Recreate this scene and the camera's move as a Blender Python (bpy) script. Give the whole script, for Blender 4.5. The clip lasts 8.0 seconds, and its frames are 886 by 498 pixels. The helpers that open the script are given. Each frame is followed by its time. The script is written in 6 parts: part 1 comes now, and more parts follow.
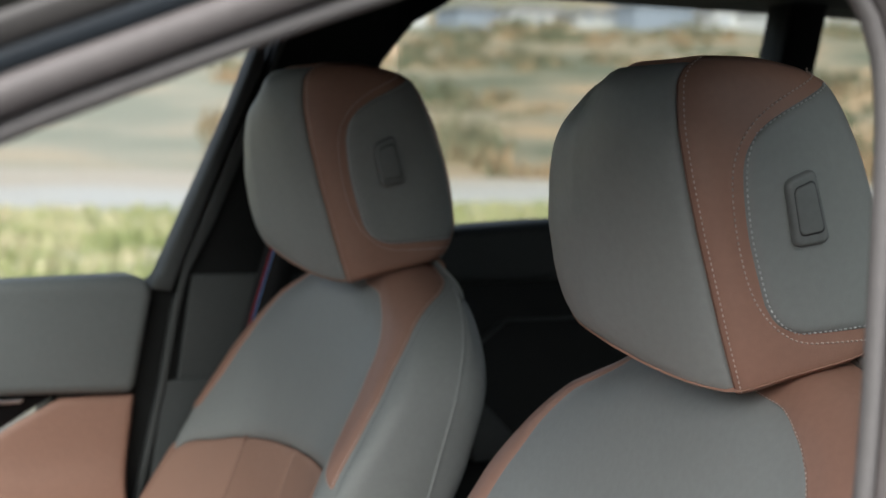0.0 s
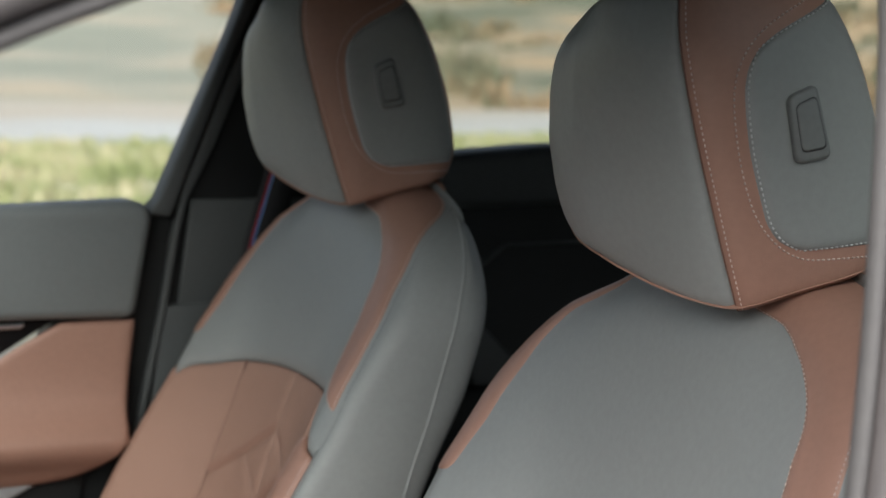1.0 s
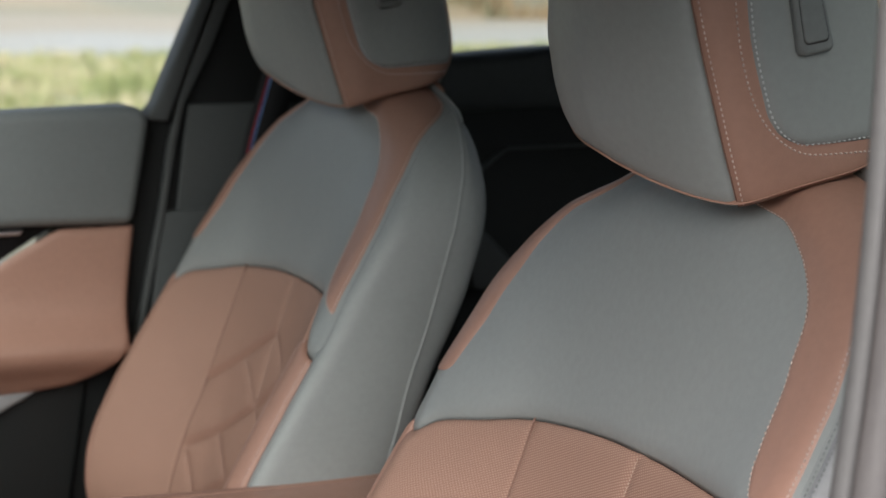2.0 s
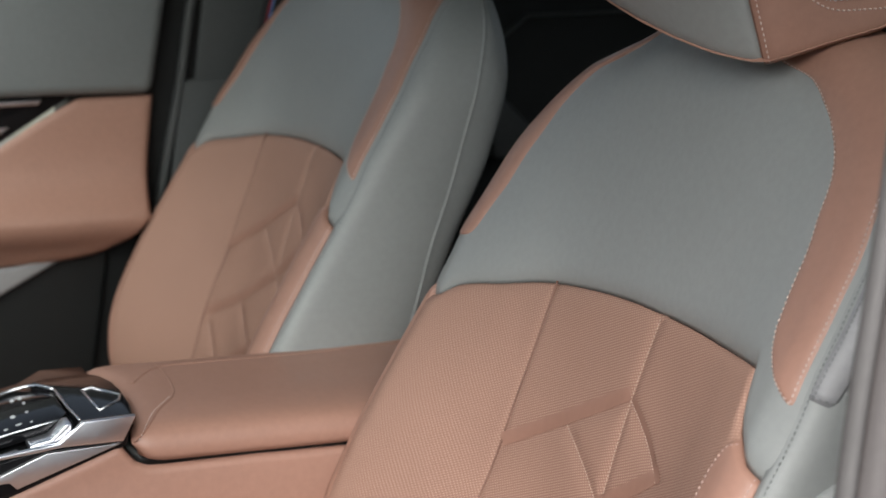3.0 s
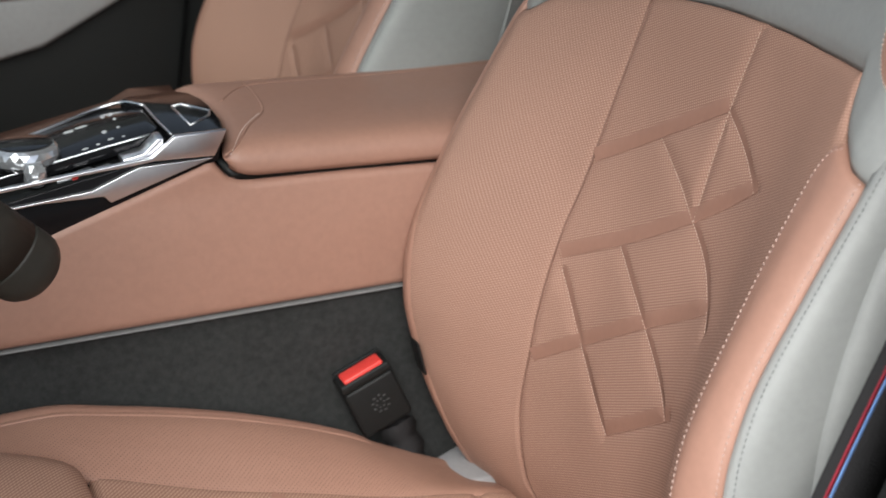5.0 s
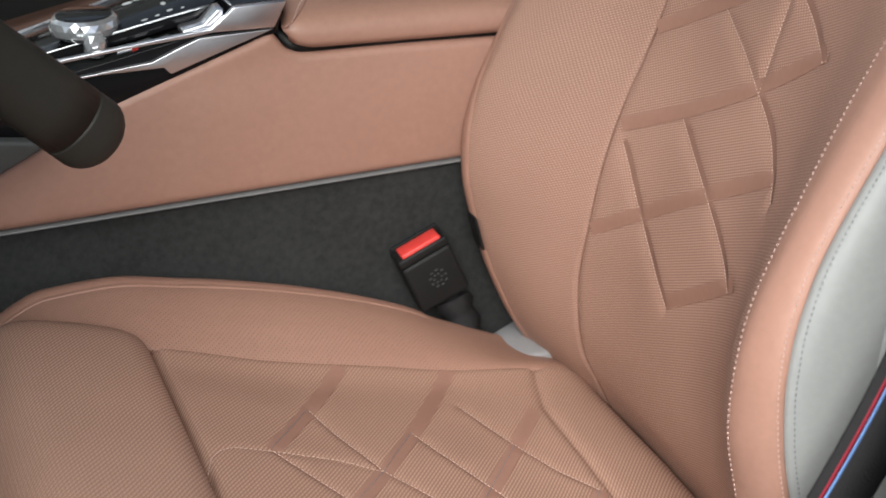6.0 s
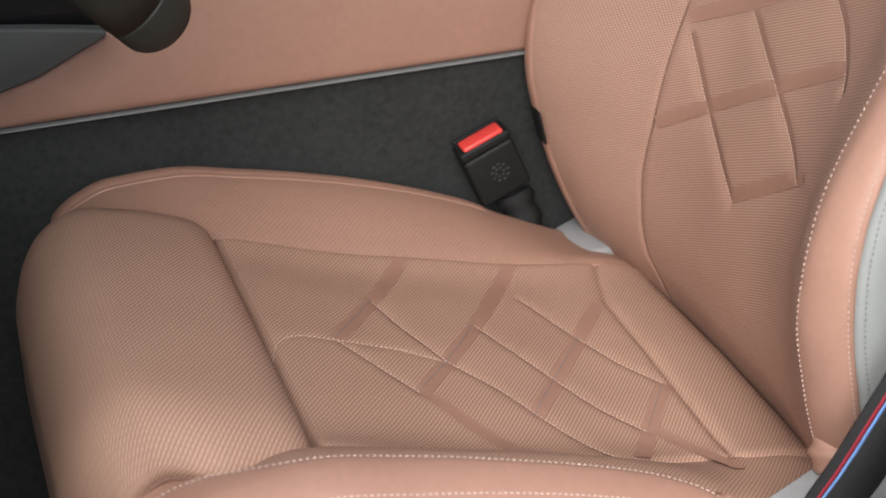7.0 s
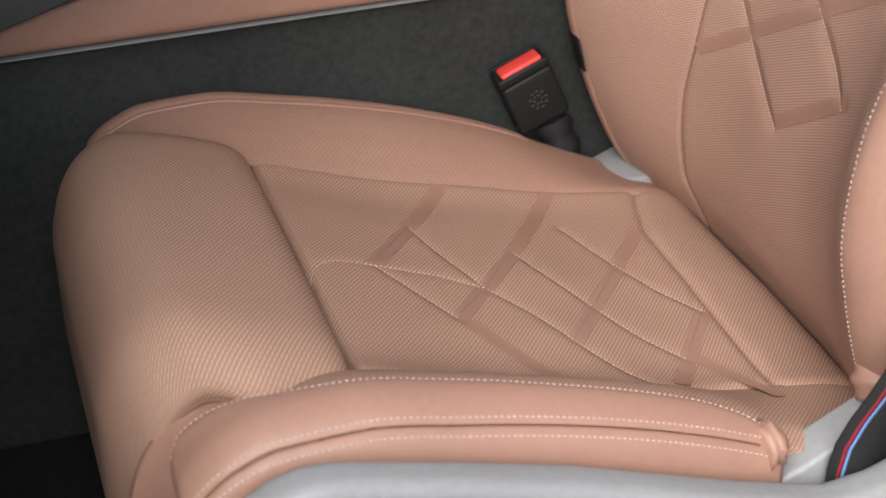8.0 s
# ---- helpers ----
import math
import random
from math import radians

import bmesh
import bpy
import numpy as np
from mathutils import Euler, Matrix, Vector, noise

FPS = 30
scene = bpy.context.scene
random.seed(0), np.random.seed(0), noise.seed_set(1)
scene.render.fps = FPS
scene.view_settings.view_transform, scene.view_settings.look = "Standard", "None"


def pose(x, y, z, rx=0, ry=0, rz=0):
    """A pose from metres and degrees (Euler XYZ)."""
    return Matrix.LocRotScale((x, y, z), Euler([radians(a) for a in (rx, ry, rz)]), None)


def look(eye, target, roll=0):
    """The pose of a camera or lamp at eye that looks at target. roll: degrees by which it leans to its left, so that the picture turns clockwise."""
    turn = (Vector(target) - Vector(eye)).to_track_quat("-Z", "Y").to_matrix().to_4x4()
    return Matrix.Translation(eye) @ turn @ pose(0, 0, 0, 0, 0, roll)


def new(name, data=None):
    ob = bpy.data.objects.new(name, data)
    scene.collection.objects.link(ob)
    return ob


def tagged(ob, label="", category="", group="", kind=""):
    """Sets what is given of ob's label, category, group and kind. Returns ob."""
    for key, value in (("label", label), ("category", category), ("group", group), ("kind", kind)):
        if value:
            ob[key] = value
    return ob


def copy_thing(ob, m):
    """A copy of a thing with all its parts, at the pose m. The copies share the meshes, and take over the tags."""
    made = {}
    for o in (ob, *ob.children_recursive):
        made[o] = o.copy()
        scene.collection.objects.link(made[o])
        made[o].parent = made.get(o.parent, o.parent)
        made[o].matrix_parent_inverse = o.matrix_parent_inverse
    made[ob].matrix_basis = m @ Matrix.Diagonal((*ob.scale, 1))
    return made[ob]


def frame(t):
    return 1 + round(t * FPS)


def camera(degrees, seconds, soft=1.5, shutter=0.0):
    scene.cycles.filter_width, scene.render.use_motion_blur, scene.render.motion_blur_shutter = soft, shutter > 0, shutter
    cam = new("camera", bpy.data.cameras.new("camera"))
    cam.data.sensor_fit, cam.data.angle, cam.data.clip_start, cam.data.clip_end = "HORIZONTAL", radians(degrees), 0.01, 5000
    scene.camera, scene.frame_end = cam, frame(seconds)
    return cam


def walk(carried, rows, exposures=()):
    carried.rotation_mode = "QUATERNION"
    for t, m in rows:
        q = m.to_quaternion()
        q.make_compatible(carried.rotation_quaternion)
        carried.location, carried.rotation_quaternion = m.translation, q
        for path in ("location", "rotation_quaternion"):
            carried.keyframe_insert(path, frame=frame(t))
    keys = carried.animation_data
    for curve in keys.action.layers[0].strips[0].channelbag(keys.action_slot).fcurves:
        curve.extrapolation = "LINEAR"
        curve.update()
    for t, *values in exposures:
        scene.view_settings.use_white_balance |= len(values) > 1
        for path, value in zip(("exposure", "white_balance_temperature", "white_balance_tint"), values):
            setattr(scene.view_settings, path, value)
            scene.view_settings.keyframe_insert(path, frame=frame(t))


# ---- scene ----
# x runs to the car's rear, y from the driver's to the passenger's side, z up; the ground is z = 0
cam = camera(29.573, 8.0)
cam.data.dof.use_dof = True
cam.data.dof.focus_distance = 1.33
cam.data.dof.aperture_fstop = 7.0
ROWS = [
    (0.0, -0.7064, -1.1484, 1.2481, 24.794, -3.109, 1.216),
    (0.5, -0.7072, -1.1482, 1.2436, 24.841, -4.071, 1.171),
    (1.0, -0.7078, -1.1468, 1.2374, 24.905, -5.430, 1.039),
    (2.5, -0.6953, -1.1322, 1.2181, 24.610, -10.318, 0.474),
    (3.0, -0.6974, -1.1300, 1.2092, 24.207, -12.549, 0.349),
    (3.5, -0.7007, -1.1282, 1.2004, 23.752, -14.787, 0.238),
    (4.0, -0.7039, -1.1252, 1.1919, 23.144, -16.961, 0.090),
    (4.5, -0.7070, -1.1219, 1.1831, 22.483, -18.917, -0.060),
    (5.0, -0.7118, -1.1170, 1.1738, 21.699, -21.022, -0.279),
    (6.5, -0.7418, -1.1128, 1.1450, 19.499, -26.111, -0.594),
    (7.0, -0.7470, -1.1098, 1.1349, 18.538, -27.518, -0.746),
    (7.5, -0.7502, -1.1068, 1.1264, 17.833, -28.602, -0.878),
    (8.0, -0.7528, -1.1044, 1.1186, 17.356, -29.489, -1.026),
]
walk(cam, [(t, pose(x, y, z, 90 + pitch, 0, -yaw) @ pose(0, 0, 0, 0, 0, roll)) for t, x, y, z, yaw, pitch, roll in ROWS])

# ---------------------------------------------------------------- light
world = bpy.data.worlds.new("sky")
scene.world = world
world.use_nodes = True
wn = world.node_tree.nodes
sky = wn.new("ShaderNodeTexSky")
sky.sky_type = "NISHITA"
sky.sun_disc = False
sky.sun_elevation, sky.sun_rotation = radians(39), radians(212)
sky.dust_density = 2.0
SKY = 0.10
soft = wn.new("ShaderNodeHueSaturation")
soft.inputs["Saturation"].default_value = 0.6
world.node_tree.links.new(sky.outputs[0], soft.inputs["Color"])
world.node_tree.links.new(soft.outputs[0], wn["Background"].inputs[0])
wn["Background"].inputs[1].default_value = SKY
sun = new("sun", bpy.data.lights.new("sun", "SUN"))
sun.data.energy, sun.data.angle, sun.data.color = 3.0, radians(58), (1.0, 0.985, 0.97)
sun.matrix_world = look((-3.7, -6.0, 5.8), (0, 0, 0))
scene.view_settings.exposure = 1.1


# ---------------------------------------------------------------- materials
def material(name, color, rough=0.5, metal=0.0, vary=0.08, grain=0.0, grain_size=0.0008, stain=0.15, sheen=0.0, coat=0.0, coords="Object"):
    """A surface with slow colour drift, fine grain and relief of real size."""
    m = bpy.data.materials.new(name)
    m.use_nodes = True
    nt, b = m.node_tree, m.node_tree.nodes["Principled BSDF"]
    tex = nt.nodes.new("ShaderNodeTexCoord")
    big = nt.nodes.new("ShaderNodeTexNoise")
    big.inputs["Scale"].default_value, big.inputs["Detail"].default_value = 7.0, 6.0
    fine = nt.nodes.new("ShaderNodeTexNoise")
    fine.inputs["Scale"].default_value, fine.inputs["Detail"].default_value = 160.0, 3.0
    nt.links.new(tex.outputs[coords], big.inputs["Vector"])
    nt.links.new(tex.outputs[coords], fine.inputs["Vector"])
    add = nt.nodes.new("ShaderNodeMath")
    add.operation = "ADD"
    nt.links.new(big.outputs["Fac"], add.inputs[0])
    nt.links.new(fine.outputs["Fac"], add.inputs[1])
    ramp = nt.nodes.new("ShaderNodeMapRange")
    ramp.inputs["From Min"].default_value, ramp.inputs["From Max"].default_value = 0.7, 1.3
    ramp.inputs["To Min"].default_value, ramp.inputs["To Max"].default_value = 1 - vary, 1 + vary
    nt.links.new(add.outputs[0], ramp.inputs["Value"])
    mul = nt.nodes.new("ShaderNodeVectorMath")
    mul.operation = "SCALE"
    mul.inputs[0].default_value = color[:3]
    nt.links.new(ramp.outputs[0], mul.inputs["Scale"])
    nt.links.new(mul.outputs[0], b.inputs["Base Color"])
    r2 = nt.nodes.new("ShaderNodeMapRange")
    r2.inputs["To Min"].default_value, r2.inputs["To Max"].default_value = max(rough - stain, 0.02), min(rough + stain, 1)
    nt.links.new(big.outputs["Fac"], r2.inputs["Value"])
    nt.links.new(r2.outputs[0], b.inputs["Roughness"])
    b.inputs["Metallic"].default_value = metal
    b.inputs["Specular IOR Level"].default_value = 0.5 if max(color) > 0.05 or rough < 0.2 else 0.25
    b.inputs["Sheen Weight"].default_value = sheen
    b.inputs["Coat Weight"].default_value = coat
    b.inputs["Coat Roughness"].default_value = 0.05
    if grain:
        cell = nt.nodes.new("ShaderNodeTexVoronoi")
        cell.inputs["Scale"].default_value = 1 / grain_size
        nt.links.new(tex.outputs[coords], cell.inputs["Vector"])
        bump = nt.nodes.new("ShaderNodeBump")
        bump.inputs["Strength"].default_value, bump.inputs["Distance"].default_value = grain, 0.0004
        nt.links.new(cell.outputs["Distance"], bump.inputs["Height"])
        nt.links.new(bump.outputs[0], b.inputs["Normal"])
    return m


def knit(name, color, light, period=0.003, angle=53.0, dots=0.35, strength=0.5, slant=14.0):
    """Ribbed woven upholstery: pale ribs on a darker ground, broken into short yarns, by the cloth's own lengths in metres."""
    m = bpy.data.materials.new(name)
    m.use_nodes = True
    nt, b = m.node_tree, m.node_tree.nodes["Principled BSDF"]
    uv = nt.nodes.new("ShaderNodeUVMap")
    uv.uv_map = "cloth"
    turn = nt.nodes.new("ShaderNodeMapping")
    turn.inputs["Rotation"].default_value = (0, 0, radians(angle))
    nt.links.new(uv.outputs[0], turn.inputs["Vector"])
    ribs = nt.nodes.new("ShaderNodeTexWave")
    ribs.wave_profile, ribs.bands_direction = "SIN", "X"
    ribs.inputs["Scale"].default_value, ribs.inputs["Distortion"].default_value = 0.314 / period, 0.0
    nt.links.new(turn.outputs[0], ribs.inputs["Vector"])
    yarn = nt.nodes.new("ShaderNodeTexWave")
    yarn.wave_profile, yarn.bands_direction = "SIN", "Y"
    yarn.inputs["Scale"].default_value = 0.314 / (period * 1.2)
    lean = nt.nodes.new("ShaderNodeMapping")
    lean.inputs["Rotation"].default_value = (0, 0, radians(slant))
    nt.links.new(turn.outputs[0], lean.inputs["Vector"])
    nt.links.new(lean.outputs[0], yarn.inputs["Vector"])
    gap = nt.nodes.new("ShaderNodeMapRange")
    gap.inputs["To Min"].default_value, gap.inputs["To Max"].default_value = 1 - dots, 1.0
    nt.links.new(yarn.outputs["Fac"], gap.inputs["Value"])
    mix = nt.nodes.new("ShaderNodeMath")
    mix.operation = "MULTIPLY"
    nt.links.new(gap.outputs[0], mix.inputs[0])
    nt.links.new(ribs.outputs["Fac"], mix.inputs[1])
    drift = nt.nodes.new("ShaderNodeTexNoise")
    drift.inputs["Scale"].default_value, drift.inputs["Detail"].default_value = 9.0, 5.0
    nt.links.new(uv.outputs[0], drift.inputs["Vector"])
    fuzz = nt.nodes.new("ShaderNodeTexNoise")
    fuzz.inputs["Scale"].default_value, fuzz.inputs["Detail"].default_value = 500.0, 2.0
    nt.links.new(uv.outputs[0], fuzz.inputs["Vector"])
    both = nt.nodes.new("ShaderNodeMath")
    both.operation = "MULTIPLY_ADD"
    both.inputs[1].default_value = 0.35
    nt.links.new(fuzz.outputs["Fac"], both.inputs[0])
    nt.links.new(mix.outputs[0], both.inputs[2])
    ramp = nt.nodes.new("ShaderNodeValToRGB")
    ramp.color_ramp.elements[0].position, ramp.color_ramp.elements[0].color = 0.3, (*color, 1)
    ramp.color_ramp.elements[1].position, ramp.color_ramp.elements[1].color = 1.0, (*light, 1)
    nt.links.new(both.outputs[0], ramp.inputs[0])
    tone = nt.nodes.new("ShaderNodeMapRange")
    tone.inputs["To Min"].default_value, tone.inputs["To Max"].default_value = 0.9, 1.1
    nt.links.new(drift.outputs["Fac"], tone.inputs["Value"])
    scale = nt.nodes.new("ShaderNodeVectorMath")
    scale.operation = "SCALE"
    nt.links.new(ramp.outputs[0], scale.inputs[0])
    nt.links.new(tone.outputs[0], scale.inputs["Scale"])
    nt.links.new(scale.outputs[0], b.inputs["Base Color"])
    b.inputs["Roughness"].default_value = 0.75
    b.inputs["Sheen Weight"].default_value = 0.0
    bump = nt.nodes.new("ShaderNodeBump")
    bump.inputs["Strength"].default_value, bump.inputs["Distance"].default_value = strength, 0.0006
    nt.links.new(mix.outputs[0], bump.inputs["Height"])
    nt.links.new(bump.outputs[0], b.inputs["Normal"])
    return m


def pierced(name, color, spacing=0.0042):
    """Smooth leather with a lattice of fine punched holes, by the hide's own lengths in metres."""
    m = material(name, color, 0.5, vary=0.05)
    nt, b = m.node_tree, m.node_tree.nodes["Principled BSDF"]
    uv = nt.nodes.new("ShaderNodeUVMap")
    uv.uv_map = "cloth"
    waves = []
    for ang in (45, -45):
        turn = nt.nodes.new("ShaderNodeMapping")
        turn.inputs["Rotation"].default_value = (0, 0, radians(ang))
        nt.links.new(uv.outputs[0], turn.inputs["Vector"])
        w = nt.nodes.new("ShaderNodeTexWave")
        w.wave_profile, w.bands_direction = "SIN", "X"
        w.inputs["Scale"].default_value = 0.314 / (spacing * 0.7071)
        nt.links.new(turn.outputs[0], w.inputs["Vector"])
        waves.append(w)
    mul = nt.nodes.new("ShaderNodeMath")
    mul.operation = "MULTIPLY"
    nt.links.new(waves[0].outputs["Fac"], mul.inputs[0])
    nt.links.new(waves[1].outputs["Fac"], mul.inputs[1])
    hole = nt.nodes.new("ShaderNodeMapRange")
    hole.inputs["From Min"].default_value, hole.inputs["From Max"].default_value = 0.72, 0.9
    hole.inputs["To Min"].default_value, hole.inputs["To Max"].default_value = 1.0, 0.35
    nt.links.new(mul.outputs[0], hole.inputs["Value"])
    old = b.inputs["Base Color"].links[0].from_socket
    sc = nt.nodes.new("ShaderNodeVectorMath")
    sc.operation = "SCALE"
    nt.links.new(old, sc.inputs[0])
    nt.links.new(hole.outputs[0], sc.inputs["Scale"])
    nt.links.new(sc.outputs[0], b.inputs["Base Color"])
    bump = nt.nodes.new("ShaderNodeBump")
    bump.inputs["Strength"].default_value, bump.inputs["Distance"].default_value = 0.5, 0.0005
    nt.links.new(hole.outputs[0], bump.inputs["Height"])
    nt.links.new(bump.outputs[0], b.inputs["Normal"])
    return m


GREY = material("grey_leather", (0.262, 0.274, 0.266), 0.5, grain=0.25, vary=0.05)
BROWN = material("cognac_leather", (0.345, 0.192, 0.142), 0.48, grain=0.25, vary=0.06)
KNIT = knit("cognac_knit", (0.285, 0.160, 0.115), (0.460, 0.284, 0.216), 0.0022, -66.0, 0.75, 0.35)
SEAT_KNIT = knit("cognac_seat_knit", (0.285, 0.160, 0.112), (0.46, 0.290, 0.212), 0.0027, 53.0, 0.42, 0.40, -53.0)
PIERCED = pierced("pierced_cognac_leather", (0.330, 0.188, 0.137))
BAND = material("smooth_cognac_band", (0.308, 0.170, 0.125), 0.5, grain=0.12, vary=0.05)
SEAT_BAND = material("smooth_cognac_seat_band", (0.322, 0.178, 0.131), 0.5, grain=0.12, vary=0.05)
SEAM = material("dark_cognac_seam", (0.19, 0.100, 0.072), 0.6)
ROSE_THREAD = material("rose_sewing_thread", (0.50, 0.36, 0.31), 0.7)
BUTTON = material("dark_grey_button_plastic", (0.185, 0.194, 0.190), 0.38, grain=0.15)
TAN_THREAD = material("tan_thread", (0.50, 0.36, 0.29), 0.7)
THREAD = material("pale_thread", (0.60, 0.485, 0.43), 0.7)
GREY_THREAD = material("grey_thread", (0.16, 0.165, 0.17), 0.7)
PALE_THREAD = material("light_grey_thread", (0.55, 0.56, 0.57), 0.7)
PILLAR = material("charcoal_pillar_trim", (0.055, 0.060, 0.060), 0.6, grain=0.3)
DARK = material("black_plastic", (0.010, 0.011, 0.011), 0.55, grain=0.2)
# floor carpet with the footwell's shade put into its colour
SHADED_FLOOR = material("shade_darkened_floor_carpet", (0.009, 0.009, 0.009), 0.95, vary=0.3, grain=0.8, grain_size=0.002)
# the seats' grey leather, darkened in colour for the dimmer passenger side
SHADED_DOOR_GREY = material("shade_darkened_door_leather", (0.165, 0.178, 0.178), 0.5, grain=0.25, vary=0.05)
CARPET = material("charcoal_carpet", (0.027, 0.0285, 0.028), 0.95, vary=0.3, grain=0.8, grain_size=0.002)
TRIM = material("dark_grey_trim", (0.06, 0.064, 0.064), 0.6, grain=0.3)
SHELL = material("light_grey_plastic", (0.265, 0.266, 0.270), 0.5, grain=0.2)
LINER = material("black_headliner", (0.008, 0.008, 0.008), 0.95, vary=0.2)
GLOSS = material("black_gloss", (0.008, 0.008, 0.009), 0.10, stain=0.03)
GLOSS.node_tree.nodes["Principled BSDF"].inputs["Specular IOR Level"].default_value = 0.2
CHROME = material("satin_chrome", (0.80, 0.81, 0.84), 0.30, metal=1.0, stain=0.06, vary=0.03)
SATIN = material("brushed_metal_line", (0.19, 0.195, 0.195), 0.5)
PAINT = material("taupe_frame_trim", (0.112, 0.101, 0.098), 0.55, grain=0.15)
GAP = material("blue_black_rubber", (0.022, 0.028, 0.034), 0.55)
OLIVE = material("dark_olive_trim", (0.030, 0.030, 0.026), 0.6)
SEAL = material("taupe_seal_rubber", (0.105, 0.099, 0.096), 0.6, grain=0.4, grain_size=0.003)
FLANGE = material("dark_taupe_flange", (0.062, 0.058, 0.055), 0.5)
CRYSTAL = material("cut_crystal", (0.62, 0.64, 0.66), 0.05, metal=0.7, stain=0.04)
WEB = material("black_webbing", (0.02, 0.02, 0.021), 0.8, grain=0.8, grain_size=0.0016)
WEB_RED = material("red_webbing", (0.27, 0.013, 0.03), 0.75, grain=0.6, grain_size=0.0016)
WEB_BLUE = material("blue_webbing", (0.16, 0.30, 0.62), 0.7, grain=0.6, grain_size=0.0016)


def glass(name, tint):
    """Thin car glazing: it tints what passes and mirrors a little."""
    m = bpy.data.materials.new(name)
    m.use_nodes = True
    nt = m.node_tree
    nt.nodes.remove(nt.nodes["Principled BSDF"])
    clear, shine, mix = (nt.nodes.new(k) for k in ("ShaderNodeBsdfTransparent", "ShaderNodeBsdfGlossy", "ShaderNodeMixShader"))
    clear.inputs["Color"].default_value = (*tint, 1)
    shine.inputs["Roughness"].default_value = 0.02
    mix.inputs[0].default_value = 0.04
    nt.links.new(clear.outputs[0], mix.inputs[1])
    nt.links.new(shine.outputs[0], mix.inputs[2])
    nt.links.new(mix.outputs[0], nt.nodes["Material Output"].inputs["Surface"])
    return m


# each pane has two faces, so the light passes its tint twice
CLEAR = glass("clear_window_glass", (0.90, 0.915, 0.905))
TINTED = glass("tinted_window_glass", (0.82, 0.84, 0.82))
# windscreen tint chosen to dim the light on the passenger's side
SHADED = glass("light_cutting_windscreen_glass", (0.76, 0.78, 0.77))
STALK = material("dark_stalk_plastic", (0.028, 0.027, 0.023), 0.5, grain=0.2)
RED = material("red_button_plastic", (0.75, 0.06, 0.05), 0.4)


# ---------------------------------------------------------------- mesh tools
def curve_fn(*pairs):
    """A smooth monotone curve through (t, value) pairs."""
    p = sorted(pairs)
    x, y = np.array([a for a, _ in p], float), np.array([b for _, b in p], float)
    h, d = np.diff(x), np.diff(y) / np.diff(x)
    m = np.zeros(len(x))
    m[0], m[-1] = d[0], d[-1]
    for i in range(1, len(x) - 1):
        if d[i - 1] * d[i] > 0:
            w1, w2 = 2 * h[i] + h[i - 1], h[i] + 2 * h[i - 1]
            m[i] = (w1 + w2) / (w1 / d[i - 1] + w2 / d[i])

    def f(t):
        t = np.clip(np.asarray(t, float), x[0], x[-1])
        i = np.clip(np.searchsorted(x, t) - 1, 0, len(h) - 1)
        u = (t - x[i]) / h[i]
        return ((1 + 2 * u) * (1 - u) ** 2 * y[i] + u * (1 - u) ** 2 * h[i] * m[i]
                + u * u * (3 - 2 * u) * y[i + 1] + u * u * (u - 1) * h[i] * m[i + 1])
    return f


def thing(name, label, category, loc=(0, 0, 0), group="", kind=""):
    ob = new(name)
    ob.empty_display_size = 0.05
    ob.location = loc
    return tagged(ob, label, category, group, kind)


def hang(ob, parent):
    """Parents ob while it keeps its place."""
    ob.parent = parent
    if parent is not None and parent.type == "EMPTY":
        ob.matrix_parent_inverse = Matrix.Translation(parent.location).inverted()


def link(name, verts, faces, mat, parent=None, label="", smooth=True, uvs=None, kind=""):
    me = bpy.data.meshes.new(name)
    me.from_pydata([tuple(map(float, v)) for v in verts], [], faces)
    me.materials.append(mat)
    if uvs is not None:
        layer = me.uv_layers.new(name="cloth")
        idx = np.zeros(len(me.loops), dtype=np.int32)
        me.loops.foreach_get("vertex_index", idx)
        layer.data.foreach_set("uv", np.asarray(uvs, float)[idx].ravel())
    if smooth:
        me.polygons.foreach_set("use_smooth", [True] * len(me.polygons))
    me.update()
    ob = new(name, me)
    hang(ob, parent)
    return tagged(ob, label, kind=kind)


def part(name, bm, mat, parent, label="", smooth=True):
    """Links a bmesh as one mesh object under a thing or a part."""
    me = bpy.data.meshes.new(name)
    bm.to_mesh(me)
    bm.free()
    me.materials.append(mat)
    if smooth:
        me.polygons.foreach_set("use_smooth", [True] * len(me.polygons))
    ob = new(name, me)
    hang(ob, parent)
    return tagged(ob, label)


def grid_normals(p):
    du, dv = np.gradient(p, axis=1), np.gradient(p, axis=0)
    n = np.cross(du, dv)
    return n / np.maximum(np.linalg.norm(n, axis=2, keepdims=True), 1e-12)


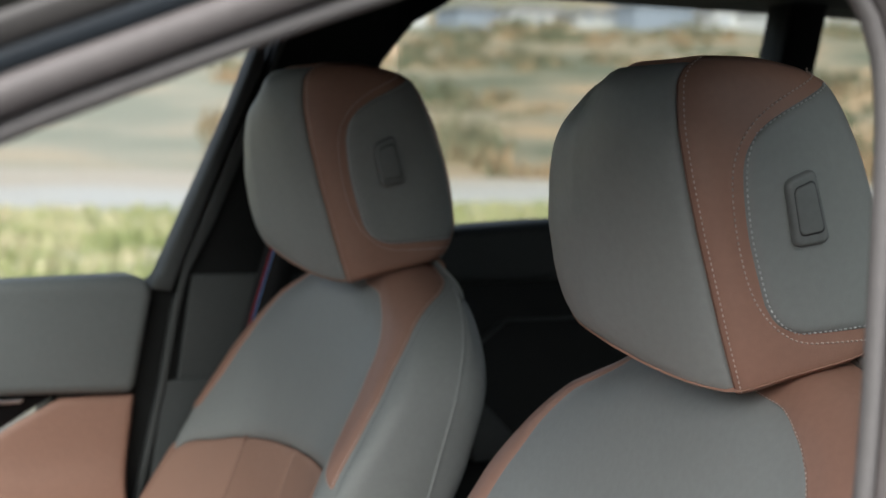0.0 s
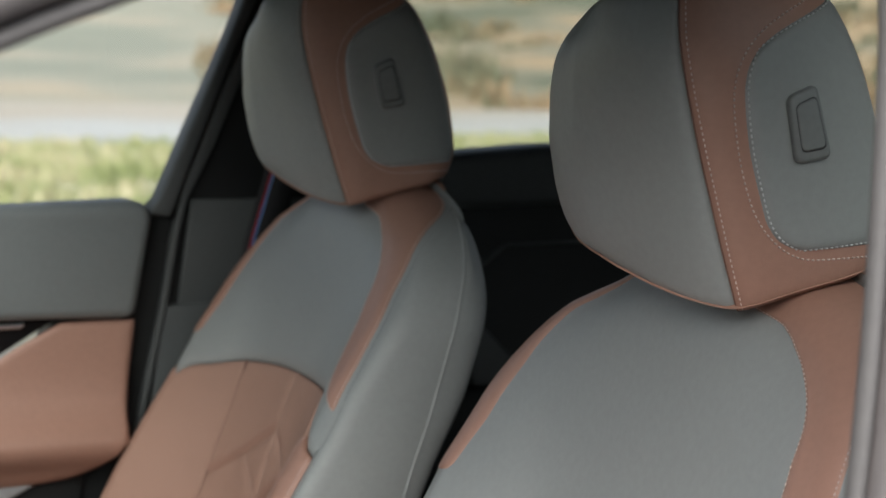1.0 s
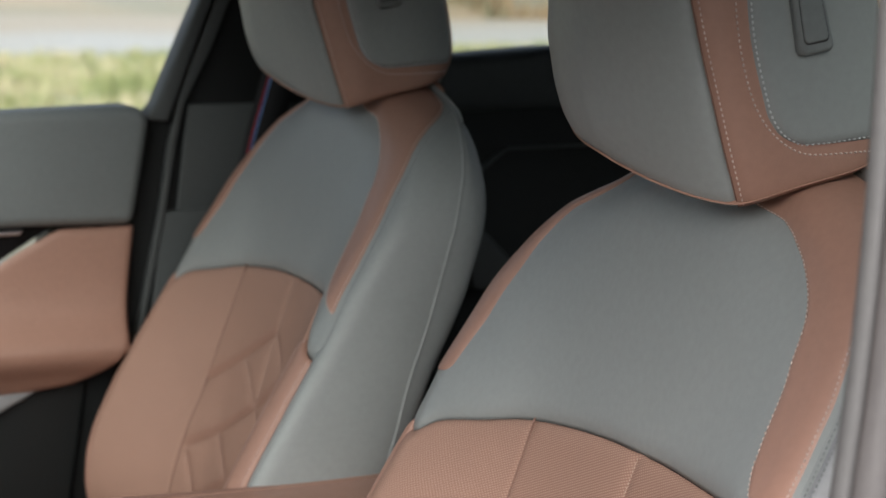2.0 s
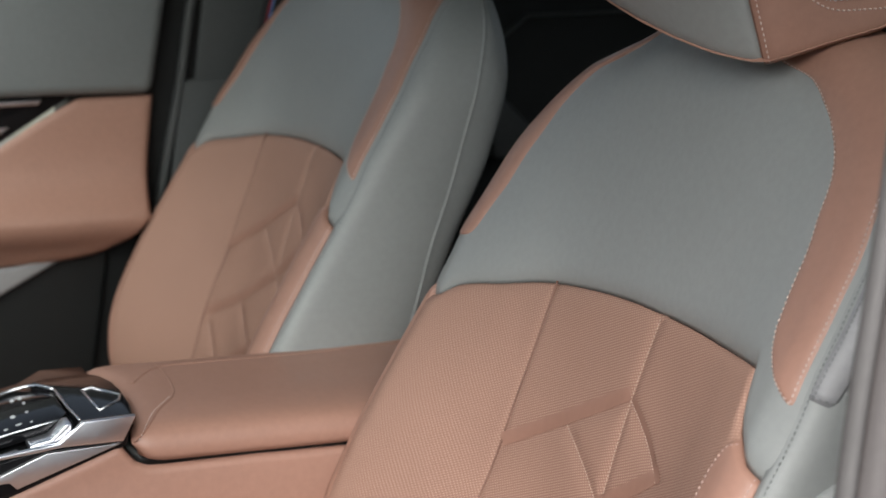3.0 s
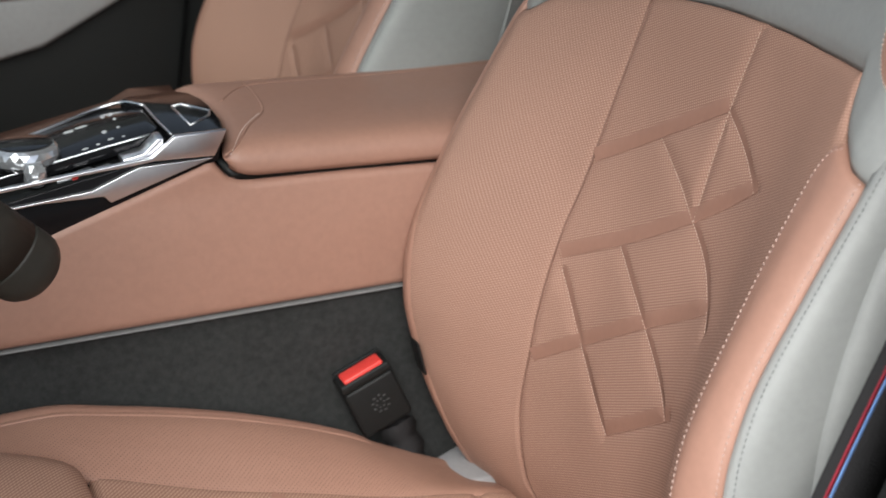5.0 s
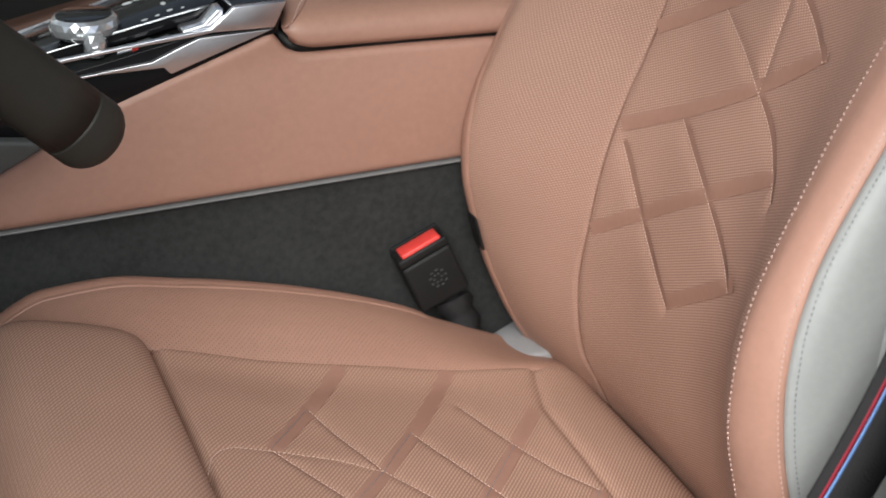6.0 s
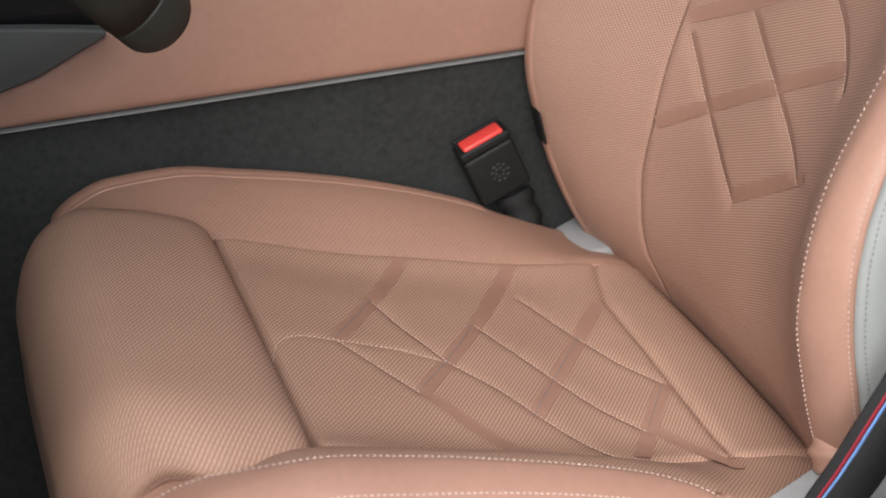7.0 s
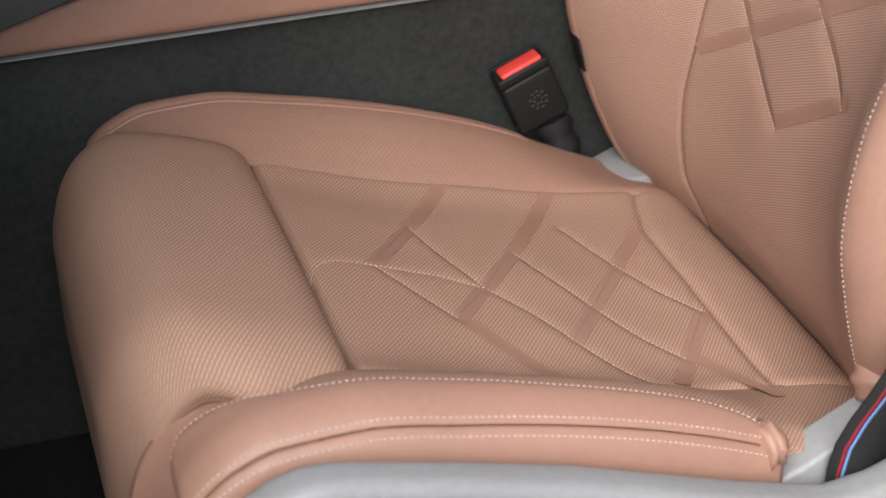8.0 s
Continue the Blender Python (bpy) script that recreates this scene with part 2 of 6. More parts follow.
class Sheet:
    """A cloth panel: a grid of points with its outward normals and the lengths along it."""

    def __init__(self, fn, low, high, left, right, nu, nv, flip=False):
        """fn maps two arrays to points; the four edges, as functions of 0..1, bound a patch of its domain."""
        a, b = np.meshgrid(np.linspace(0, 1, nu), np.linspace(0, 1, nv))
        lo, hi, le, ri = (np.stack(np.broadcast_arrays(*c), -1) for c in (low(a), high(a), left(b), right(b)))
        c00, c10, c01, c11 = (np.array([float(v) for v in q]) for q in (low(0), low(1), high(0), high(1)))
        A, B = a[..., None], b[..., None]
        st = ((1 - B) * lo + B * hi + (1 - A) * le + A * ri
              - ((1 - A) * (1 - B) * c00 + A * (1 - B) * c10 + (1 - A) * B * c01 + A * B * c11))
        self.st, self.fn, self.flip = st, fn, flip
        self.set(np.stack(fn(st[..., 0], st[..., 1]), -1))

    def set(self, p):
        self.p = p
        self.n = grid_normals(p) * (-1 if self.flip else 1)
        z1, z2 = np.zeros((p.shape[0], 1)), np.zeros((1, p.shape[1]))
        self.u = np.hstack([z1, np.cumsum(np.linalg.norm(np.diff(p, axis=1), axis=2), axis=1)])
        self.v = np.vstack([z2, np.cumsum(np.linalg.norm(np.diff(p, axis=0), axis=2), axis=0)])

    def puff(self, left=0.0, right=0.0, low=0.0, high=0.0, width=0.006, lift=0.0):
        """Draws the edges in by so many metres, as seams do, and lifts the rest."""
        U, V = self.u[:, -1:], self.v[-1:, :]
        off = np.zeros(self.u.shape) + lift
        for d, k in ((self.u, left), (U - self.u, right), (self.v, low), (V - self.v, high)):
            off = off - k * np.exp(-(d / width) ** 1.2)
        self.set(self.p + self.n * off[..., None])
        return self

    def edge(self, side, inset=0.0, lift=0.0):
        """A line along one edge, inset by so many metres, with its normals."""
        if side in "LR":
            out, nor = [], []
            for j in range(self.p.shape[0]):
                t = inset if side == "L" else self.u[j, -1] - inset
                out.append([np.interp(t, self.u[j], self.p[j, :, k]) for k in range(3)])
                nor.append([np.interp(t, self.u[j], self.n[j, :, k]) for k in range(3)])
        else:
            out, nor = [], []
            for i in range(self.p.shape[1]):
                t = inset if side == "B" else self.v[-1, i] - inset
                out.append([np.interp(t, self.v[:, i], self.p[:, i, k]) for k in range(3)])
                nor.append([np.interp(t, self.v[:, i], self.n[:, i, k]) for k in range(3)])
        out, nor = np.array(out), np.array(nor)
        return out + nor * lift, nor

    def build(self, name, mat, parent, label="", skirt=0.01):
        nv, nu = self.p.shape[:2]
        verts = list(self.p.reshape(-1, 3))
        uvs = list(np.stack([self.st[..., 0], self.st[..., 1]], -1).reshape(-1, 2))
        faces = []
        for j in range(nv - 1):
            for i in range(nu - 1):
                q = [j * nu + i, j * nu + i + 1, (j + 1) * nu + i + 1, (j + 1) * nu + i]
                faces.append(q[::-1] if self.flip else q)
        if skirt:
            ring = ([(0, i) for i in range(nu)] + [(j, nu - 1) for j in range(1, nv)]
                    + [(nv - 1, i) for i in range(nu - 2, -1, -1)] + [(j, 0) for j in range(nv - 2, 0, -1)])
            base = len(verts)
            for j, i in ring:
                verts.append(self.p[j, i] - self.n[j, i] * skirt)
                uvs.append(tuple(self.st[j, i]))
            k = len(ring)
            for a in range(k):
                b = (a + 1) % k
                q = [ring[a][0] * nu + ring[a][1], base + a, base + b, ring[b][0] * nu + ring[b][1]]
                faces.append(q[::-1] if self.flip else q)
        return link(name, verts, faces, mat, parent, label, uvs=uvs)


def resample(pts, nor, step):
    d = np.concatenate([[0], np.cumsum(np.linalg.norm(np.diff(pts, axis=0), axis=1))])
    n = max(int(d[-1] / step), 2)
    t = np.linspace(0, d[-1], n + 1)
    f = lambda a: np.stack([np.interp(t, d, a[:, k]) for k in range(3)], 1)
    return f(pts), f(nor)


def stitches(name, line, mat, parent, label="", step=0.0044, length=0.0027, r=0.00052):
    """A row of short thread stitches that lie along a line on a surface."""
    p, n = resample(np.asarray(line[0]), np.asarray(line[1]), step)
    verts, faces = [], []
    for i in range(len(p) - 1):
        t = p[i + 1] - p[i]
        L = np.linalg.norm(t)
        if L < 1e-6:
            continue
        t = t / L
        c = (p[i] + p[i + 1]) / 2
        up = n[i] - t * (n[i] @ t)
        up /= max(np.linalg.norm(up), 1e-9)
        s = np.cross(t, up)
        h = length / 2
        b = len(verts)
        for k, w, e in ((-h, 0.35, -0.7), (-h * 0.55, 1.0, 0.25), (h * 0.55, 1.0, 0.25), (h, 0.35, -0.7)):
            for a, bb in ((1, 0), (0, 1), (-1, 0), (0, -1)):
                verts.append(c + t * k + s * (a * r * w) + up * (bb * r * w + e * r))
        for q in range(3):
            for k in range(4):
                k2 = (k + 1) % 4
                faces.append((b + q * 4 + k, b + q * 4 + k2, b + q * 4 + 4 + k2, b + q * 4 + 4 + k))
        faces += [(b + 3, b + 2, b + 1, b), (b + 12, b + 13, b + 14, b + 15)]
    return link(name, verts, faces, mat, parent, label)


def tube(name, pts, r, mat, parent, label="", sides=8, nor=None):
    pts = np.asarray(pts, float)
    t = np.gradient(pts, axis=0)
    t /= np.maximum(np.linalg.norm(t, axis=1, keepdims=True), 1e-9)
    verts, faces = [], []
    ref = np.array([0.0, 0.0, 1.0]) if abs(t[0][2]) < 0.9 else np.array([0.0, 1.0, 0.0])
    for i in range(len(pts)):
        a = ref - t[i] * (ref @ t[i])
        a /= np.linalg.norm(a)
        ref = a
        b = np.cross(t[i], a)
        for k in range(sides):
            w = 2 * math.pi * k / sides
            verts.append(pts[i] + r * (a * math.cos(w) + b * math.sin(w)))
    for i in range(len(pts) - 1):
        for k in range(sides):
            k2 = (k + 1) % sides
            faces.append((i * sides + k, i * sides + k2, (i + 1) * sides + k2, (i + 1) * sides + k))
    faces += [tuple(range(sides))[::-1], tuple((len(pts) - 1) * sides + k for k in range(sides))]
    return link(name, verts, faces, mat, parent, label)


def smooth_line(pts, n=40):
    pts = np.asarray(pts, float)
    t = np.concatenate([[0], np.cumsum(np.linalg.norm(np.diff(pts, axis=0), axis=1))])
    fs = [curve_fn(*zip(t, pts[:, k])) for k in range(pts.shape[1])]
    return np.stack([f(np.linspace(0, t[-1], n)) for f in fs], 1)


def prism(outline, y0, y1, bevel=0.004, axis="y", segs=3):
    """A solid from an outline in the (x, z) plane, from y0 to y1, with rounded edges."""
    bm = bmesh.new()
    put = {"y": lambda a, b, c: (a, c, b), "x": lambda a, b, c: (c, a, b), "z": lambda a, b, c: (a, b, c)}[axis]
    vs = [bm.verts.new(put(a, b, y0)) for a, b in outline]
    f = bm.faces.new(vs)
    ext = bmesh.ops.extrude_face_region(bm, geom=[f])
    d = Vector(put(0, 0, y1 - y0))
    bmesh.ops.translate(bm, verts=[v for v in ext["geom"] if isinstance(v, bmesh.types.BMVert)], vec=d)
    bmesh.ops.recalc_face_normals(bm, faces=bm.faces)
    if bevel:
        es = [e for e in bm.edges if len(e.link_faces) == 2 and e.calc_face_angle(0) > 0.5]
        bmesh.ops.bevel(bm, geom=es, offset=bevel, segments=segs, profile=0.5, affect="EDGES", clamp_overlap=True)
    return bm


def block(x0, x1, y0, y1, z0, z1, bevel=0.004):
    return prism([(x0, z0), (x1, z0), (x1, z1), (x0, z1)], y0, y1, bevel)


# ---------------------------------------------------------------- the front seats
def through_knots(s, knots, vals):
    """A smooth curve in s through knots whose values may vary from point to point."""
    out = np.zeros(np.shape(s))
    k = np.asarray(knots)
    i = np.clip(np.searchsorted(k, s) - 1, 0, len(k) - 2)
    V = [np.broadcast_to(v, np.shape(s)) for v in vals]
    M = []
    for a in range(len(k)):
        if a in (0, len(k) - 1):
            q = 1 if a == 0 else a
            M.append((V[q] - V[q - 1]) / (k[q] - k[q - 1]))
        else:
            h0, h1 = k[a] - k[a - 1], k[a + 1] - k[a]
            M.append(((V[a] - V[a - 1]) / h0 * h1 + (V[a + 1] - V[a]) / h1 * h0) / (h0 + h1))
    for a in range(len(k) - 1):
        h = k[a + 1] - k[a]
        u = np.clip((s - k[a]) / h, 0, 1)
        val = ((1 + 2 * u) * (1 - u) ** 2 * V[a] + u * (1 - u) ** 2 * h * M[a]
               + u * u * (3 - 2 * u) * V[a + 1] + u * u * (u - 1) * h * M[a + 1])
        out = np.where(i == a, val, out)
    return out


back_mid = curve_fn((0.33, -0.092), (0.36, -0.107), (0.38, -0.115), (0.41, -0.125), (0.45, -0.1295), (0.526, -0.124), (0.575, -0.115), (0.63, -0.100), (0.668, -0.087),
                    (0.703, -0.072), (0.77, -0.051), (0.80, -0.041), (0.86, -0.022), (0.92, -0.004), (1.0, 0.018), (1.05, 0.032), (1.08, 0.045), (1.12, 0.075))
back_ridge = curve_fn((0.31, -0.09), (0.363, -0.130), (0.426, -0.166), (0.509, -0.194), (0.568, -0.204), (0.60, -0.202), (0.63, -0.195), (0.692, -0.168),
                      (0.774, -0.121), (0.86, -0.068), (0.882, -0.056), (0.921, -0.030), (0.976, 0.004), (1.02, 0.03), (1.06, 0.05), (1.12, 0.085))
back_rear = curve_fn((0.33, -0.06), (0.60, -0.030), (0.70, 0.015), (0.80, 0.055), (0.90, 0.100), (1.0, 0.122), (1.06, 0.122), (1.12, 0.115))
back_wide_rear = curve_fn((0.30, 0.93), (0.40, 0.97), (0.55, 1.0), (0.95, 1.0), (1.0, 0.96), (1.04, 0.87), (1.065, 0.75), (1.08, 0.61), (1.092, 0.45), (1.104, 0.27), (1.12, 0.12))
back_wide = curve_fn((0.30, 0.93), (0.40, 0.97), (0.55, 1.0), (0.90, 1.0), (0.95, 0.985), (1.0, 0.895), (1.04, 0.74), (1.055, 0.62), (1.07, 0.49), (1.10, 0.30), (1.12, 0.20))


def backrest_at(s, z):
    """A point of the backrest's skin: s runs across it, z up."""
    s, z = np.broadcast_arrays(np.asarray(s, float), np.asarray(z, float))
    xm, xr, xb, w = back_mid(z), back_ridge(z), back_rear(z), back_wide(z)
    d = xm - xr
    a = np.abs(s)
    k = np.clip((a - 0.2) / 0.13, 0, 1)
    k = np.where(s < 0, k * k * (3 - 2 * k), 0)
    w = w * (1 - k) + back_wide_rear(z) * k
    knots = (0, 0.08, 0.14, 0.19, 0.235, 0.262, 0.297, 0.335, 0.42, 0.46, 0.52, 0.75)
    y = through_knots(a, knots, (0.0, 0.08, 0.138, 0.184, 0.226, 0.25, 0.279, 0.288, 0.283, 0.268, 0.215, 0.0))
    i = s > 0
    x = through_knots(a, knots, (xm, xm - np.where(i, 0.02, 0.06) * d, xm - np.where(i, 0.20, 0.28) * d, xm - np.where(i, 0.56, 0.59) * d, xm - np.where(i, 0.88, 0.90) * d, xr, xr + 0.014, xr + 0.05,
                                 xb - 0.014, xb, xb + 0.012, xb + 0.02))
    return x, np.sign(s) * y * w, z


head_front = curve_fn((1.06, 0.018), (1.083, 0.010), (1.12, -0.004), (1.164, -0.018), (1.20, -0.029), (1.244, -0.040), (1.28, -0.045), (1.305, -0.043), (1.32, -0.034), (1.328, -0.018))
head_back = curve_fn((1.06, 0.115), (1.10, 0.137), (1.141, 0.153), (1.19, 0.147), (1.241, 0.132), (1.28, 0.117), (1.305, 0.106), (1.32, 0.097), (1.328, 0.087))
head_wide = curve_fn((1.06, 0.94), (1.083, 0.98), (1.14, 1.0), (1.22, 1.0), (1.26, 0.985), (1.29, 0.95), (1.31, 0.91), (1.321, 0.87), (1.328, 0.80))


head_inner = curve_fn((1.08, 0.74), (1.12, 0.88), (1.16, 0.97), (1.22, 1.0), (1.26, 0.98), (1.29, 0.93), (1.31, 0.84), (1.32, 0.74), (1.328, 0.60))


head_round = curve_fn((1.06, 0.0), (1.10, 0.003), (1.12, 0.0115), (1.14, 0.0138), (1.16, 0.0132), (1.18, 0.0107), (1.20, 0.008), (1.22, 0.003), (1.24, -0.001), (1.26, -0.006), (1.28, -0.0137),
                      (1.30, -0.0245), (1.31, -0.029), (1.32, -0.032), (1.328, -0.030))


head_drop = curve_fn((0, 0.0055), (0.09, 0.0035), (0.135, 0.0005), (0.19, 0.0005), (0.235, 0.005), (0.275, 0.009), (0.32, 0.009), (0.43, 0.009))


def headrest_at(s, z):
    s, z = np.broadcast_arrays(np.asarray(s, float), np.asarray(z, float))
    f, r, w = head_front(z), head_back(z), head_wide(z)
    a = np.abs(s)
    i = s > 0
    w = np.where(i, w * head_inner(z), w)
    knots = (0, 0.05, 0.09, 0.118, 0.14, 0.19, 0.26, 0.30, 0.34, 0.43)
    d = r - f
    y = through_knots(a, knots, (0.0, 0.048, 0.085, 0.108, 0.121, 0.131, 0.131, 0.115, 0.082, 0.0))
    x = through_knots(a, knots, (f - 0.028, np.where(i, f - 0.020, f - 0.024), np.where(i, f - 0.002, f - 0.014), np.where(i, f + 0.016, f), f + np.where(i, 0.2, 0.10) * d, f + 0.40 * d, f + 0.86 * d, f + 0.97 * d, r, r + 0.004))
    k = np.clip((s + 0.07) / 0.11, 0, 1)
    m = head_round(z) * k * k * (3 - 2 * k) * (1 - np.clip((a - 0.14) / 0.14, 0, 1))
    return x - 0.85 * m, np.sign(s) * y * w + 0.52 * m, z - head_drop(a) * np.clip((z - 1.255) / 0.073, 0, 1) ** 1.5


seat_mid = curve_fn((-0.70, 0.50), (-0.60, 0.50), (-0.524, 0.481), (-0.41, 0.443), (-0.33, 0.424), (-0.25, 0.405), (-0.19, 0.397), (-0.155, 0.392), (-0.135, 0.386), (-0.120, 0.376), (-0.108, 0.361), (-0.095, 0.33), (-0.05, 0.29))
seat_ridge = curve_fn((-0.71, 0.27), (-0.69, 0.40), (-0.672, 0.455), (-0.655, 0.484), (-0.63, 0.505), (-0.60, 0.516), (-0.55, 0.518), (-0.48, 0.506), (-0.40, 0.487), (-0.33, 0.465), (-0.27, 0.441), (-0.23, 0.42), (-0.15, 0.385), (-0.05, 0.36))


def cushion_at(s, x):
    s, x = np.broadcast_arrays(np.asarray(s, float), np.asarray(x, float))
    zm, zr = seat_mid(x), seat_ridge(x)
    zr = zr - np.where(s > 0, 0.006, 0.0)
    d = zr - zm
    a = np.abs(s)
    knots = (0, 0.08, 0.15, 0.172, 0.205, 0.24, 0.262, 0.295, 0.33, 0.40)
    y = through_knots(a, knots, (0.0, 0.08, 0.15, 0.17, 0.20, 0.232, 0.252, 0.277, 0.284, 0.284))
    z = through_knots(a, knots, (zm, zm - 0.002, zm - 0.002, zm + 0.10 * d, zm + 0.62 * d, zm + 0.97 * d, zr, zr - 0.014, zr - 0.042, zr - 0.11))
    return x, np.sign(s) * y, z


edge_z = curve_fn((-0.34, 0.812), (-0.285, 0.824), (-0.247, 0.8376), (-0.231, 0.845), (-0.2215, 0.856), (-0.2145, 0.871), (-0.206, 0.879), (-0.19, 0.878), (-0.12, 0.874), (0.0, 0.873), (0.08, 0.868), (0.14, 0.862),
                  (0.19, 0.853), (0.235, 0.845), (0.262, 0.832), (0.34, 0.82))
shoulder_seam = curve_fn((0.864, 0.2835), (0.868, 0.278), (0.877, 0.262), (0.889, 0.236), (0.897, 0.224), (0.911, 0.213), (0.936, 0.209), (0.974, 0.211), (1.005, 0.2195), (1.025, 0.2215), (1.04, 0.222), (1.05, 0.2242), (1.059, 0.2265), (1.065, 0.2255), (1.0685, 0.217), (1.071, 0.203), (1.0735, 0.185), (1.08, 0.165), (1.108, 0.13))
inboard_seam = curve_fn((0.880, 0.2895), (0.8825, 0.270), (0.886, 0.2535), (0.892, 0.2475), (0.913, 0.2435), (0.9385, 0.2385), (0.975, 0.238), (1.01, 0.244), (1.04, 0.246), (1.058, 0.240), (1.08, 0.245), (1.108, 0.25))
side_edge = curve_fn((0.33, 0.310), (0.55, 0.309), (0.605, 0.3034), (0.652, 0.2946), (0.693, 0.289), (0.76, 0.2875), (0.80, 0.2865), (0.865, 0.2835), (0.913, 0.278), (0.95, 0.2755), (0.98, 0.276), (1.03, 0.288), (1.06, 0.31), (1.085, 0.345), (1.104, 0.375), (1.118, 0.39))
inner_edge = curve_fn((0.33, 0.296), (0.80, 0.297), (0.865, 0.291), (0.93, 0.286), (0.975, 0.293), (1.02, 0.305), (1.06, 0.325), (1.118, 0.355))
bolster_seam = curve_fn((0.33, 0.250), (0.50, 0.254), (0.593, 0.2525), (0.612, 0.251), (0.647, 0.242), (0.68, 0.2355), (0.72, 0.231), (0.754, 0.2245), (0.787, 0.2215), (0.815, 0.2205), (0.835, 0.228), (0.842, 0.239))
inboard_bolster_seam = curve_fn((0.33, 0.246), (0.60, 0.255), (0.648, 0.265), (0.70, 0.272), (0.842, 0.277))
crease = curve_fn((0.33, 0.122), (0.39, 0.128), (0.42, 0.139), (0.48, 0.139), (0.554, 0.131), (0.63, 0.130), (0.72, 0.128), (0.80, 0.126), (0.87, 0.125))


def line(p, q):
    return lambda t: (p[0] + (q[0] - p[0]) * np.asarray(t, float), p[1] + (q[1] - p[1]) * np.asarray(t, float))


def on(fn, pts, flip, lift=0.0, n=60):
    """Points of a skin and their normals along a line through the given places of its domain."""
    st = smooth_line(pts, n)
    e = 1e-4
    P = np.stack(fn(st[:, 0], st[:, 1]), -1)
    du = np.stack(fn(st[:, 0] + e, st[:, 1]), -1) - P
    dv = np.stack(fn(st[:, 0], st[:, 1] + e), -1) - P
    nor = np.cross(du, dv)
    nor /= np.maximum(np.linalg.norm(nor, axis=1, keepdims=True), 1e-12)
    nor *= -1 if flip else 1
    return P + nor * lift, nor


guard_edge = curve_fn((0, 0.362), (0.51, 0.356), (0.645, 0.343), (0.72, 0.334), (0.79, 0.325), (0.85, 0.3195), (0.885, 0.3215), (0.91, 0.335), (0.93, 0.36), (1, 0.42))


def carved(fn, lines, depth, width):
    """A skin with grooves pressed along lines of its domain."""
    segs = [(np.array(a), np.array(b)) for l in lines for a, b in zip(l[:-1], l[1:])]

    def f(s, t):
        s, t = np.broadcast_arrays(np.asarray(s, float), np.asarray(t, float))
        e = 1e-4
        P = np.stack(fn(s, t), -1)
        nor = np.cross(np.stack(fn(s + e, t), -1) - P, np.stack(fn(s, t + e), -1) - P)
        nor /= np.maximum(np.linalg.norm(nor, axis=-1, keepdims=True), 1e-12)
        best = np.full(s.shape, 9.0)
        for a, b in segs:
            d = b - a
            k = np.clip(((s - a[0]) * d[0] + (t - a[1]) * d[1]) / (d @ d), 0, 1)
            best = np.minimum(best, np.hypot(s - a[0] - k * d[0], t - a[1] - k * d[1]))
        P = P + nor * (depth * np.exp(-(best / width) ** 1.5))[..., None]
        return P[..., 0], P[..., 1], P[..., 2]
    return f


# quilting lines of the backrest (across, height) and of the seat (across, length)
BACK_SEWN = [[(-0.036, 0.871), (-0.030, 0.804), (-0.031, 0.716)], [(-0.031, 0.716), (-0.072, 0.694), (-0.109, 0.673), (-0.122, 0.664)], [(0.051, 0.761), (0.010, 0.740), (-0.031, 0.716)],
             [(-0.030, 0.804), (-0.108, 0.764)], [(0.055, 0.669), (-0.021, 0.626), (-0.096, 0.581)], [(0.117, 0.629), (0.066, 0.576), (-0.002, 0.524)]]
BACK_BANDS = [[(0.124, 0.722), (0.051, 0.761), (-0.030, 0.804)], [(0.121, 0.638), (0.055, 0.669), (-0.031, 0.716), (-0.108, 0.764), (-0.114, 0.768)],
              [(0.125, 0.541), (0.066, 0.576), (-0.021, 0.626), (-0.109, 0.673)], [(-0.002, 0.524), (-0.096, 0.581), (-0.108, 0.588)]]
SEAT_SEWN = [[(-0.046, -0.526), (-0.023, -0.518), (-0.007, -0.506), (-0.001, -0.493), (0.0, -0.466), (-0.003, -0.421), (-0.021, -0.379)],
             [(-0.021, -0.379), (-0.061, -0.351), (-0.097, -0.333), (-0.136, -0.311), (-0.165, -0.296)], [(0.046, -0.333), (0.010, -0.320), (-0.044, -0.296), (-0.086, -0.276), (-0.12, -0.249)],
             [(0.084, -0.411), (0.042, -0.401), (-0.021, -0.379)], [(0.101, -0.269), (0.026, -0.246), (-0.017, -0.229), (-0.055, -0.204)], [(0.0, -0.464), (-0.036, -0.440), (-0.070, -0.418)]]
SEAT_BANDS = [[(0.003, -0.465), (0.085, -0.412), (0.166, -0.361)], [(-0.068, -0.418), (-0.021, -0.380), (0.047, -0.332), (0.166, -0.257)],
              [(-0.100, -0.336), (-0.044, -0.296), (0.026, -0.246), (0.087, -0.204)], [(-0.168, -0.277), (-0.12, -0.249), (-0.055, -0.204)],
              [(-0.160, -0.368), (-0.092, -0.405), (-0.070, -0.418)], [(-0.20, -0.209), (-0.164, -0.222), (-0.12, -0.242)]]
REAR_SEAM = [[(-0.172, -0.196), (0.0, -0.192), (0.092, -0.188), (0.172, -0.165)]]


